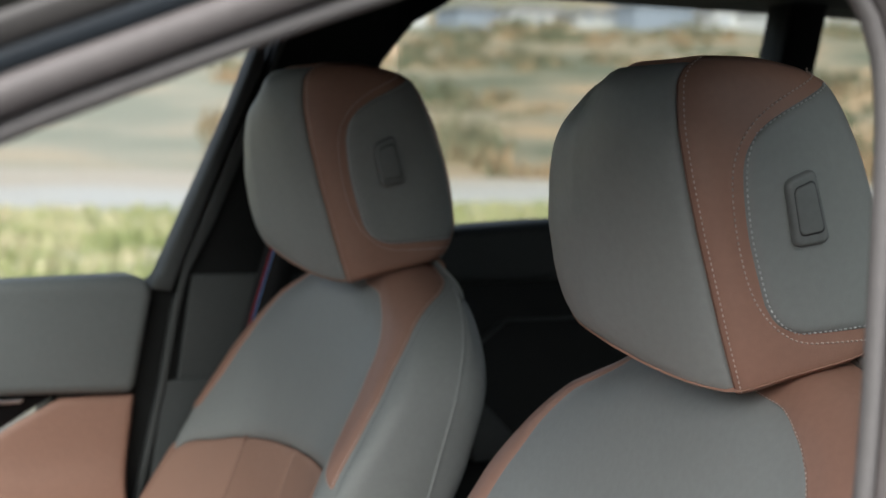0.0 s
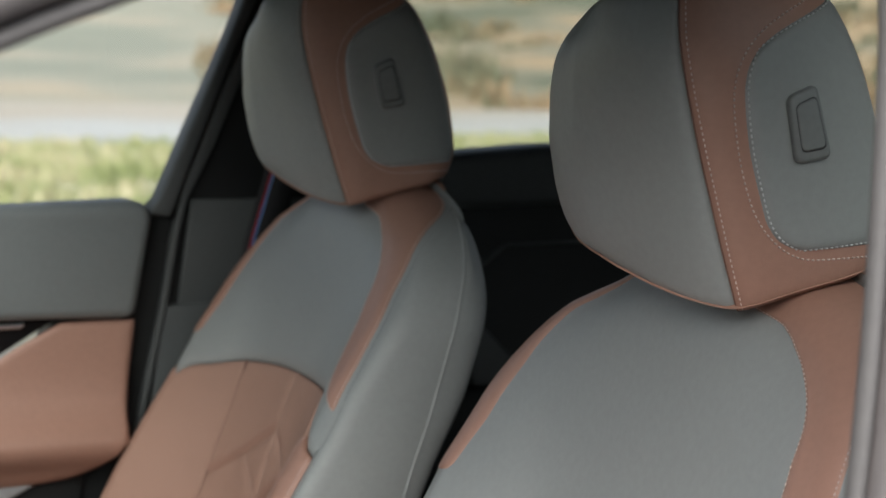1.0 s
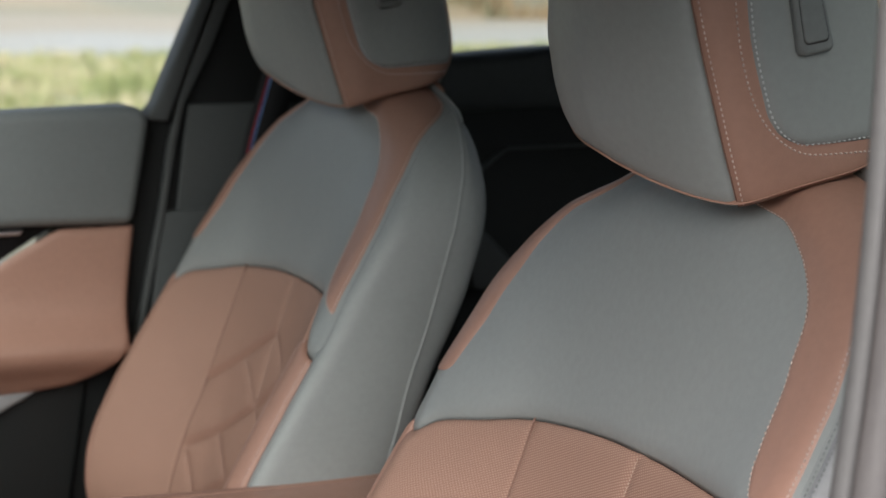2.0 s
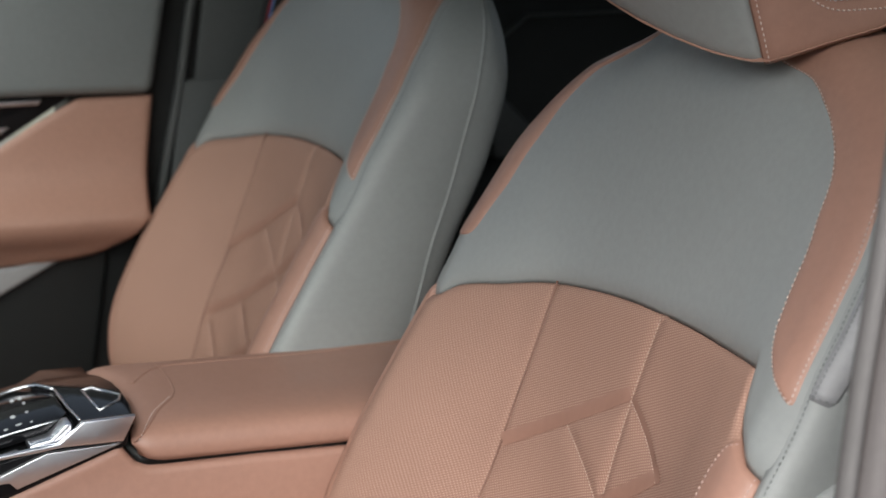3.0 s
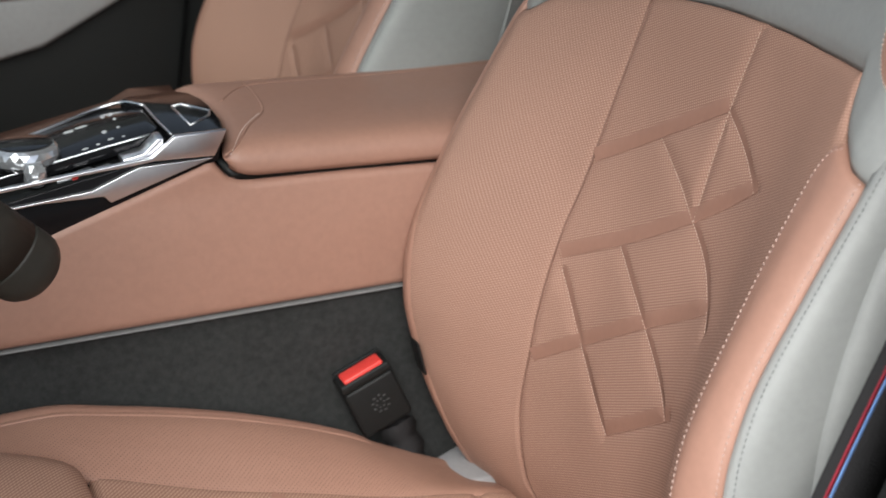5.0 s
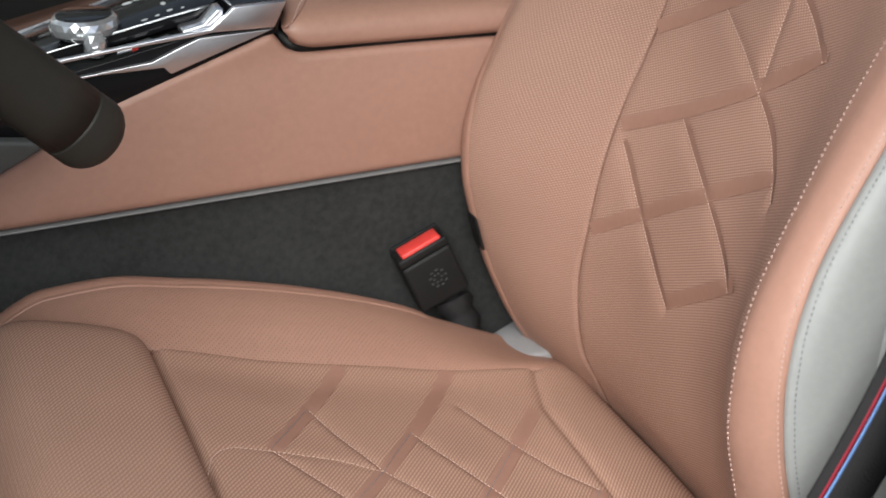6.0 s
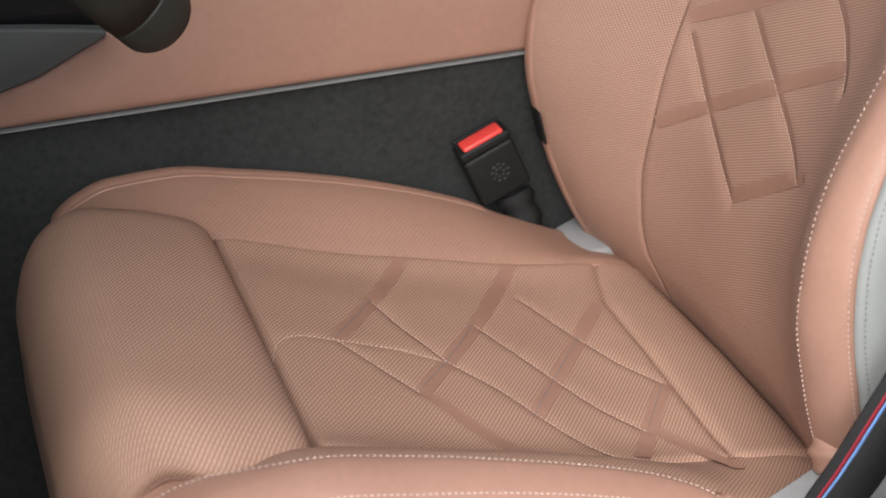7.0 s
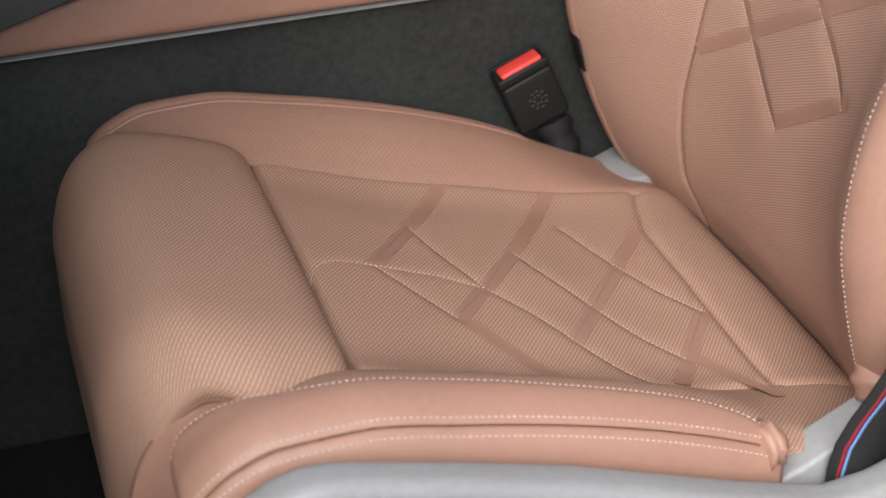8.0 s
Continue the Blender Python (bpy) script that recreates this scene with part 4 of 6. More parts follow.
part("valance", prism([(-0.665, 0.43), (-0.648, 0.478), (-0.633, 0.495), (-0.615, 0.506), (-0.598, 0.511), (-0.577, 0.511), (-0.498, 0.492), (-0.422, 0.471), (-0.342, 0.443), (-0.299, 0.428),
                       (-0.256, 0.415), (-0.233, 0.408), (-0.20, 0.412), (-0.12, 0.44), (-0.06, 0.47), (-0.06, 0.22), (-0.64, 0.22)], -0.330, -0.296, 0.011, segs=4), SHELL, seat, "light grey plastic seat valance")
part("hinge_cover", prism([(-0.272, 0.390), (-0.257, 0.400), (-0.232, 0.411), (-0.203, 0.426), (-0.14, 0.458), (-0.10, 0.46), (-0.10, 0.30), (-0.275, 0.30)], -0.284, -0.25, 0.004), SHELL, seat, "light grey hinge cover")
part("hinge_plate", prism([(-0.205, 0.240), (-0.145, 0.275), (-0.10, 0.275), (-0.10, 0.20), (-0.19, 0.20)], 0.350, 0.386, 0.004, axis="z"), SHELL, seat, "light grey hinge plate")
part("side_label", prism([(-0.2005, 0.522), (-0.198, 0.522), (-0.190, 0.488), (-0.1925, 0.488)], 0.236, 0.256, 0.0006), DARK, seat, "small black cloth label")

# the gathered end of the cushion's leather strip
rnd = random.Random(3)
bm = bmesh.new()
bmesh.ops.create_icosphere(bm, subdivisions=3, radius=1)
for v in bm.verts:
    q = v.co.copy()
    k = 1 + 0.16 * math.sin(q.x * 9 + q.y * 3) + 0.10 * noise.noise(q * 2.5)
    v.co = Vector((-0.259 + 0.012 * q.x * k, -0.270 + 0.017 * q.y * k, 0.424 + 0.0165 * q.z * k))
part("gathered_end", bm, BROWN, next(o for o in seat.children if o.name.startswith("cushion")), "gathered cognac leather end")
bm = bmesh.new()
bmesh.ops.create_icosphere(bm, subdivisions=3, radius=1)
for v in bm.verts:
    q = v.co.copy()
    k = 1 + 0.14 * math.sin(q.z * 8 + q.y * 4)
    v.co = Vector((-0.174 + 0.012 * q.x * k, -0.258 + 0.018 * q.y * k, 0.450 + 0.017 * q.z * k))
part("gathered_end", bm, BROWN, back, "gathered cognac leather end")


# ---------------------------------------------------------------- the car round the seats
def setting(name, bm, mat, label, category, kind="structure", smooth=True):
    return tagged(part(name, bm, mat, None, label, smooth), "", category, "", kind)


def sweep(name, path, profile, mat, parent, label=""):
    """A moulding along a path in (x, z): profile gives (distance outward from the opening, y)."""
    p = np.asarray(path, float)
    d = np.gradient(p, axis=0)
    d /= np.linalg.norm(d, axis=1, keepdims=True)
    nrm = np.stack([-d[:, 1], d[:, 0]], 1)
    verts, faces, k = [], [], len(profile)
    for i in range(len(p)):
        for o, y in profile:
            verts.append((p[i, 0] + nrm[i, 0] * o, y, p[i, 1] + nrm[i, 1] * o))
    for i in range(len(p) - 1):
        for j in range(k):
            j2 = (j + 1) % k
            faces.append((i * k + j, (i + 1) * k + j, (i + 1) * k + j2, i * k + j2))
    faces += [tuple(range(k)), tuple((len(p) - 1) * k + j for j in range(k))[::-1]]
    return link(name, verts, faces, mat, parent, label)


setting("floor", block(-1.6, 1.6, -0.42, 1.22, 0.06, 0.16, 0.01), SHADED_FLOOR, "carpeted car floor, footwell shade put into its black colour", "floor")
setting("ceiling", prism([(-0.53, 1.447), (-0.36, 1.48), (0.0, 1.50), (1.7, 1.50), (1.7, 1.53), (0.0, 1.53), (-0.38, 1.51), (-0.55, 1.472)], -0.45, 1.20, 0.004), LINER, "black fabric headliner of the car", "ceiling")

# out of view; added to cut the light from the front
setting("windscreen", prism([(-1.30, 0.93), (-0.545, 1.466), (-0.541, 1.461), (-1.296, 0.925)], -0.43, 1.16, 0), SHADED, "raked windscreen, unseen, tinted to dim the light from the front", "windscreen", smooth=False)

# the driver's door opening: seal and mouldings, from the windscreen pillar over the roof and down the centre pillar
opening = smooth_line([(-1.15, 0.88), (-0.95, 1.035), (-0.75, 1.155), (-0.584, 1.249), (-0.53, 1.2715), (-0.468, 1.2965), (-0.41, 1.318), (-0.33, 1.343), (-0.25, 1.356), (-0.19, 1.351),
                       (-0.157, 1.333), (-0.141, 1.302), (-0.137, 1.262), (-0.139, 1.147), (-0.144, 1.06), (-0.158, 0.93), (-0.166, 0.84), (-0.185, 0.65), (-0.24, 0.35)], 120)
ring = [(0.0047 + 0.0047 * math.cos(a), -0.45 + 0.0065 * math.sin(a)) for a in np.linspace(0, 2 * math.pi, 12, endpoint=False)]
frame_side = thing("door_opening_frame", "grey door opening frame with ribbed rubber seal", "door frame", (-0.5, -0.47, 0.3), kind="structure")
sweep("seal_lip", opening, ring, SEAL, frame_side, "ribbed taupe rubber seal")
sweep("seal_groove", opening[:70], [(0.007, -0.440), (0.007, -0.449), (0.0125, -0.451), (0.0125, -0.440)], DARK, frame_side, "black groove behind the seal")
sweep("inner_moulding", opening, [(0.0102, -0.446), (0.0100, -0.455), (0.0112, -0.4605), (0.0135, -0.4635), (0.0175, -0.4655), (0.0215, -0.466), (0.0245, -0.4645), (0.0262, -0.461), (0.0268, -0.446)], PAINT, frame_side, "taupe frame moulding")
sweep("gap_seal", opening, [(0.0255, -0.446), (0.0262, -0.457), (0.0315, -0.460), (0.036, -0.4605), (0.038, -0.446)], GAP, frame_side, "blue-black gap seal")
sweep("outer_flange", opening, [(0.0365, -0.446), (0.0368, -0.4605), (0.040, -0.4645), (0.046, -0.467), (0.050, -0.467), (0.051, -0.446)], FLANGE, frame_side, "dark taupe painted flange")
sweep("roof_side", opening[:78], [(0.050, -0.40), (0.0505, -0.464), (0.06, -0.468), (0.16, -0.45), (0.17, -0.40)], OLIVE, frame_side, "dark olive roof edge")

# centre pillar behind the driver
setting("near_pillar", prism([(-0.125, 1.05), (-0.145, 0.84), (-0.16, 0.62), (-0.16, 0.16), (0.0, 0.16), (-0.03, 1.45), (-0.118, 1.45)], -0.47, -0.435, 0.01), TRIM, "dark grey centre pillar trim", "pillar")
setting("footwell_side", prism([(-1.6, 0.06), (-0.88, 0.06), (-0.86, 0.40), (-0.92, 0.62), (-1.05, 0.86), (-1.6, 0.95)], -0.47, -0.42, 0.01), DARK, "black footwell side trim", "wall")
rear_near = setting("rear_door_near", prism([(-0.01, 0.16), (1.5, 0.16), (1.5, 1.12), (-0.03, 1.06)], -0.47, -0.40, 0.015), TRIM, "dark rear door panel", "car door")
part("window_frame", prism([(0.95, 1.08), (1.55, 1.10), (1.55, 1.50), (0.80, 1.50)], -0.47, -0.41, 0.01), DARK, rear_near, "black rear quarter frame")
part("window_pane", prism([(-0.04, 1.05), (1.0, 1.09), (1.0, 1.495), (-0.04, 1.495)], -0.438, -0.434, 0), TINTED, rear_near, "tinted rear window glass", False)

# the driver's own door, swung wide open beside the camera; unseen, added to block front-left light
swung = thing("driver_door", "open driver's door in dark trim, swung wide, unseen, blocks front-left light", "car door", (-1.25, -0.47, 0.3), kind="structure")
swing = Matrix.Translation((-1.25, -0.47, 0)) @ Matrix.Rotation(radians(-76), 4, "Z")
for nm, bm, mat, lab in (("door_panel", prism([(0.0, 0.30), (1.02, 0.30), (1.08, 0.75), (1.10, 1.02), (0.0, 1.0)], -0.05, 0.05, 0.02), PAINT, "taupe painted door panel"),
                         ("inner_trim", prism([(0.04, 0.36), (0.98, 0.36), (1.02, 0.75), (1.04, 0.98), (0.04, 0.96)], 0.05, 0.10, 0.02), DARK, "black inner door trim"),
                         ("window_frame", prism([(0.10, 1.0), (0.72, 1.33), (0.98, 1.36), (1.10, 1.02), (1.14, 1.02), (1.02, 1.40), (0.70, 1.37), (0.02, 1.0)], -0.02, 0.02, 0.004), DARK, "black door window frame")):
    bm.transform(swing)
    part(nm, bm, mat, swung, lab)

# centre console
console = thing("centre_console", "cognac leather centre console with charcoal carpeted base", "console", (0, 0.375, 0.16))
part("base_panel", prism([(-1.1, 0.16), (0.3, 0.16), (0.3, 0.566), (-0.2, 0.566), (-0.552, 0.56), (-1.1, 0.55)], 0.279, 0.471, 0.003), CARPET, console, "charcoal carpet-covered lower side")
part("metal_line", prism([(-1.1, 0.5522), (-0.552, 0.5612), (-0.2, 0.5672), (0.3, 0.5672), (0.3, 0.5688), (-0.2, 0.5688), (-0.552, 0.5628), (-1.1, 0.5538)], 0.2712, 0.4788, 0.0006), SATIN, console, "thin satin metal line")
part("side_panel", prism([(-1.1, 0.555), (-0.552, 0.5635), (-0.2, 0.5695), (0.3, 0.5695), (0.3, 0.6835), (-0.165, 0.6853), (-0.257, 0.6892), (-0.340, 0.6912), (-0.354, 0.6922), (-0.3655, 0.698), (-0.3725, 0.708), (-0.377, 0.7165), (-0.522, 0.667), (-0.585, 0.640), (-0.65, 0.607), (-1.1, 0.58)], 0.272, 0.446, 0.008), BROWN, console, "cognac leather side panel")
part("armrest_gap", prism([(0.3, 0.680), (-0.168, 0.681), (-0.340, 0.688), (-0.362, 0.695), (-0.371, 0.709), (-0.366, 0.711), (-0.355, 0.700), (0.3, 0.696)], 0.279, 0.471, 0.0), DARK, console, "black gap under the lid")

lid_prof = smooth_line([(0.272, 0.690), (0.270, 0.700), (0.276, 0.713), (0.292, 0.721), (0.33, 0.725), (0.375, 0.726), (0.425, 0.7275), (0.463, 0.7262), (0.481, 0.718), (0.488, 0.703), (0.486, 0.690)], 40)


def lid_at(s, x):
    """The armrest lid: s runs over it from side to side; its nose is rounded and drops at the sides."""
    s, x = np.broadcast_arrays(np.asarray(s, float), np.asarray(x, float))
    y, z = np.interp(s * 39, range(40), lid_prof[:, 0]), np.interp(s * 39, range(40), lid_prof[:, 1])
    e = np.abs(s - 0.5) * 2
    nose = np.clip((-0.335 - x) / 0.04, 0, 1)
    z = z - 0.005 * nose ** 2.2 + 0.007 * np.clip((-0.15 - x) / 0.2, 0, 1) + 0.016 * nose ** 2 * np.exp(-(s / 0.10) ** 2)
    return x, y, z


lid = new("armrest_lid")
hang(lid, console)
tagged(lid, "padded cognac leather armrest lid")
nose_s = curve_fn((0, -0.362), (0.1, -0.367), (0.25, -0.360), (0.42, -0.353), (0.6, -0.354), (0.76, -0.365), (0.9, -0.375), (1, -0.380))
cover = Sheet(lid_at, lambda t: (np.asarray(t, float), nose_s(t)), line((0, 0.3), (1, 0.3)), lambda t: (0 * np.asarray(t, float), -0.362 + 0.662 * np.asarray(t, float)),
              lambda t: (1 + 0 * np.asarray(t, float), -0.380 + 0.680 * np.asarray(t, float)), 50, 90, True)
cover.puff(0, 0, 0.006, 0, 0.006).build("lid_cover", BROWN, lid, "", skirt=0.02)
stitches("stitching", on(lid_at, [(0.07, -0.362), (0.13, -0.353), (0.24, -0.337), (0.32, -0.322), (0.37, -0.313)], True, 0.0004), THREAD, lid)
tube("seam", on(lid_at, [(0.07, -0.366), (0.14, -0.349), (0.25, -0.332), (0.37, -0.311), (0.45, -0.304), (0.6, -0.300), (0.75, -0.299), (0.88, -0.302)], True, -0.0004)[0], 0.0012, BAND, lid)
tube("seam", on(lid_at, [(0.55, -0.337), (0.62, -0.325), (0.70, -0.308), (0.74, -0.29), (0.755, -0.2), (0.76, 0.0), (0.76, 0.29)], True, -0.0004)[0], 0.0012, BAND, lid)

# passenger door
door = thing("passenger_door", "grey and cognac leather trimmed car door, closed", "car door", (-0.5, 1.0, 0.3))
part("upper_panel", prism([(-1.2, 0.945), (-0.27, 0.940), (-0.168, 0.938), (-0.146, 1.065), (-0.15, 1.084), (-0.17, 1.089), (-0.4, 1.08), (-1.2, 1.05)], 0.94, 1.02, 0.014, segs=4), SHADED_DOOR_GREY, door, "grey leather upper door panel")
part("handle_recess", prism([(-1.2, 0.82), (-0.41, 0.85), (-0.265, 0.938), (-1.2, 0.943)], 0.966, 1.02, 0.002), GLOSS, door, "gloss black handle recess")
part("door_handle", prism([(-0.50, 0.927), (-0.31, 0.930), (-0.305, 0.936), (-0.50, 0.936)], 0.952, 0.97, 0.002), CHROME, door, "satin metal door handle")
part("accent_strip", prism([(-0.60, 0.885), (-0.36, 0.893), (-0.345, 0.902), (-0.60, 0.898)], 0.960, 0.968, 0.001), CHROME, door, "bright metal accent strip")
door_y = curve_fn((0.70, 0.960), (0.722, 0.953), (0.735, 0.945), (0.75, 0.934), (0.765, 0.920), (0.776, 0.913), (0.786, 0.911), (0.797, 0.916), (0.812, 0.928), (0.828, 0.939), (0.845, 0.946), (0.87, 0.950), (0.94, 0.953))
door_top = curve_fn((-1.2, 0.842), (-0.48, 0.846), (-0.43, 0.850), (-0.40, 0.858), (-0.36, 0.879), (-0.30, 0.9155), (-0.275, 0.9305), (-0.266, 0.935), (-0.16, 0.936))
door_low = curve_fn((-1.2, 0.722), (-0.42, 0.7255), (-0.317, 0.7277), (-0.259, 0.734), (-0.222, 0.747), (-0.199, 0.763), (-0.184, 0.785))


def door_skin(x, v):
    """The leather of the door: x runs along it, v up; its rear edge leans back."""
    z = door_low(x) + (door_top(x) - door_low(x)) * v
    return x + 0.125 * np.maximum(z - 0.785, 0) * np.clip((x + 0.32) / 0.136, 0, 1), door_y(z), z


hide = Sheet(door_skin, line((-1.2, 0), (-0.184, 0)), line((-1.2, 1), (-0.184, 1)), line((-1.2, 0), (-1.2, 1)), line((-0.184, 0), (-0.184, 1)), 220, 50)
hide.puff(0.0, 0.003, 0.003, 0.003, 0.004).build("armrest_panel", BROWN, door, "cognac leather insert swelling into an armrest", skirt=0.03)
part("lower_panel", prism([(-1.2, 0.25), (-0.30, 0.25), (-0.22, 0.775), (-0.35, 0.73), (-1.2, 0.72)], 0.962, 1.02, 0.008), DARK, door, "black lower door panel")
part("lower_sweep", prism([(-1.2, 0.50), (-0.42, 0.665), (-0.24, 0.757), (-0.35, 0.729), (-1.2, 0.71)], 0.95, 0.975, 0.006), SHELL, door, "grey sweeping door trim")
part("window_frame", prism([(-0.150, 1.070), (-0.133, 1.091), (-0.079, 1.213), (-0.037, 1.309), (-0.007, 1.387), (0.035, 1.50), (0.052, 1.50), (0.006, 1.387), (0.000, 1.355), (-0.038, 1.270), (-0.078, 1.171), (-0.118, 1.067)], 0.955, 1.0, 0.004), TRIM, door, "dark grey window frame")

part("window_pane", prism([(-1.25, 1.045), (-0.14, 1.08), (-0.02, 1.37), (0.036, 1.50), (-1.25, 1.50)], 0.976, 0.980, 0), CLEAR, door, "clear side window glass", False)

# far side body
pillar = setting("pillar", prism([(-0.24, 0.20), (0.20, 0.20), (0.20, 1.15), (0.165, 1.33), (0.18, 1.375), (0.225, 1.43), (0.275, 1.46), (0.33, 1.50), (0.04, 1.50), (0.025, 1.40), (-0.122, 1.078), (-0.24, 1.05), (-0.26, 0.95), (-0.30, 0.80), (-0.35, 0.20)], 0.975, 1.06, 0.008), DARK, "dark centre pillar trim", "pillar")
part("pillar_edge", prism([(-0.165, 0.78), (-0.130, 0.95), (-0.116, 1.039), (-0.099, 1.108), (-0.073, 1.171), (-0.04, 1.251), (0.014, 1.362), (0.032, 1.42), (0.044, 1.42), (0.022, 1.362), (-0.031, 1.225), (-0.059, 1.157), (-0.094, 1.089), (-0.106, 1.038), (-0.120, 0.95), (-0.155, 0.78)], 0.962, 0.985, 0.003), TRIM, pillar, "grey pillar edge strip")
part("pillar_cover", prism([(-0.105, 0.95), (0.08, 0.95), (0.14, 1.088), (-0.088, 1.088)], 0.969, 0.980, 0.003), PILLAR, pillar)
part("pillar_foot", prism([(-0.17, 0.60), (-0.02, 0.60), (0.0, 0.92), (-0.03, 0.955), (-0.125, 0.95)], 0.964, 0.985, 0.004), PILLAR, pillar)
# the rear door's black colour carries the shadow of the cabin
rear_door = setting("rear_door", prism([(0.20, 0.20), (1.5, 0.20), (1.5, 1.19), (0.40, 1.158), (0.20, 1.142)], 0.90, 1.02, 0.015), DARK, "rear door panel, cabin shadow put into its black colour", "car door")
part("sill_trim", prism([(0.20, 1.07), (1.5, 1.11), (1.5, 1.195), (0.40, 1.162), (0.20, 1.147)], 0.893, 1.0, 0.018, segs=5), PILLAR, rear_door, "charcoal upper trim")
part("trim_line", prism([(0.262, 0.964), (0.303, 1.000), (0.335, 1.024), (0.6, 1.027), (0.6, 1.031), (0.333, 1.028), (0.300, 1.004), (0.260, 0.969)], 0.890, 0.901, 0.001), PILLAR, rear_door, "thin dark trim line")
part("grip", prism([(0.262, 0.932), (0.277, 0.918), (0.327, 0.868), (0.309, 0.848), (0.255, 0.846), (0.24, 0.90)], 0.82, 0.901, 0.006), TRIM, rear_door, "dark grey grip")
part("window_pane", prism([(0.19, 1.15), (1.5, 1.185), (1.5, 1.497), (0.19, 1.497)], 0.950, 0.954, 0), TINTED, rear_door, "tinted rear window glass", False)
rear_pillar = setting("rear_pillar", prism([(0.755, 1.17), (0.82, 1.17), (0.895, 1.51), (0.830, 1.51)], 0.93, 1.0, 0.008), DARK, "black rear pillar", "pillar")
# the bench is coloured black in place of the shadow it lies in
setting("rear_seat", prism([(0.75, 0.16), (1.4, 0.16), (1.4, 1.02), (1.25, 1.05), (1.05, 0.55), (0.75, 0.5)], -0.38, 1.05, 0.04), DARK, "rear bench seat, cabin shadow put into its black colour", "car seat", "")
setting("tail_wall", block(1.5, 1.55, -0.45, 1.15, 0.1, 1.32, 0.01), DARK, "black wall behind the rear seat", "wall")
setting("dashboard", prism([(-1.8, 0.2), (-1.02, 0.3), (-0.87, 0.62), (-0.84, 0.84), (-0.96, 0.90), (-1.8, 0.96)], -0.40, 1.15, 0.03), DARK, "black dashboard", "dashboard")


# ---------------------------------------------------------------- things on and round the console
gear = thing("gear_panel", "gloss black control panel with satin chrome blades and crystal knob", "control panel", (-0.5, 0.375, 0.70))
def tilt(bm):
    """The panel's face falls away towards the dashboard."""
    for v in bm.verts:
        v.co.z += 0.19 * min(0.0, v.co.x + 0.41)
    return bm


def fall(pts):
    return [(x, y, z + 0.19 * min(0.0, x + 0.41)) for x, y, z in pts]


part("gloss_base", prism([(-0.368, 0.732), (-0.372, 0.714), (-0.522, 0.662), (-0.60, 0.62), (-0.9, 0.58), (-0.9, 0.66), (-0.60, 0.690), (-0.432, 0.722), (-0.410, 0.733)], 0.275, 0.474, 0.001), GLOSS, gear, "gloss black panel body")
part("upper_blade", prism([(-0.364, 0.7425), (-0.411, 0.742), (-0.419, 0.735), (-0.432, 0.725), (-0.449, 0.7235), (-0.502, 0.7185), (-0.60, 0.709), (-0.60, 0.7055), (-0.503, 0.7155), (-0.449, 0.7195), (-0.430, 0.7215), (-0.376, 0.720)], 0.270, 0.2765, 0.0008), CHROME, gear, "satin chrome blade")
part("lower_blade", prism([(-0.377, 0.7185), (-0.443, 0.7175), (-0.458, 0.712), (-0.486, 0.701), (-0.531, 0.697), (-0.60, 0.691), (-0.60, 0.689), (-0.531, 0.695), (-0.476, 0.695), (-0.470, 0.6885)], 0.2705, 0.2755, 0.0006), CHROME, gear, "satin chrome wedge")
part("cap", prism([(-0.4125, 0.277), (-0.4135, 0.378), (-0.431, 0.408), (-0.427, 0.417), (-0.378, 0.424), (-0.364, 0.41), (-0.358, 0.385), (-0.3565, 0.36), (-0.3585, 0.31), (-0.365, 0.277)], 0.728, 0.7405, 0.0028, axis="z"), GLOSS, gear, "gloss black cap")
part("touch_field", tilt(prism([(-0.62, 0.303), (-0.425, 0.301), (-0.4165, 0.312), (-0.4155, 0.378), (-0.446, 0.412), (-0.497, 0.398), (-0.62, 0.37)], 0.729, 0.7405, 0.0010, axis="z")), GLOSS, gear, "gloss black touch field")
part("tray", tilt(prism([(-0.60, 0.277), (-0.432, 0.277), (-0.430, 0.301), (-0.60, 0.303)], 0.723, 0.7265, 0, axis="z")), DARK, gear, "black open tray")
part("tray_end", prism([(-0.419, 0.7395), (-0.424, 0.739), (-0.437, 0.727), (-0.456, 0.7235), (-0.456, 0.719), (-0.43, 0.721), (-0.419, 0.728)], 0.278, 0.300, 0.0012), CHROME, gear, "bright chrome tray end")
tube("far_rim", smooth_line(fall([(-0.62, 0.372, 0.7405), (-0.497, 0.399, 0.7408), (-0.446, 0.4125, 0.7415), (-0.430, 0.408, 0.742), (-0.4145, 0.380, 0.742)]), 30), 0.0017, CHROME, gear)
tube("divider", smooth_line([(-0.4145, 0.380, 0.7415), (-0.4145, 0.33, 0.742), (-0.412, 0.278, 0.742)], 12), 0.0013, CHROME, gear)
tube("tray_rim", smooth_line(fall([(-0.62, 0.3025, 0.7405), (-0.5, 0.3015, 0.7405), (-0.426, 0.3005, 0.7405)]), 12), 0.0011, CHROME, gear)
tri = [(-0.391, 0.366, 0.7410), (-0.381, 0.372, 0.7410), (-0.362, 0.340, 0.7410), (-0.366, 0.326, 0.7410), (-0.389, 0.302, 0.7410), (-0.3905, 0.334, 0.7410), (-0.391, 0.366, 0.7410)]
tube("button_outline", tri, 0.0013, CHROME, gear)
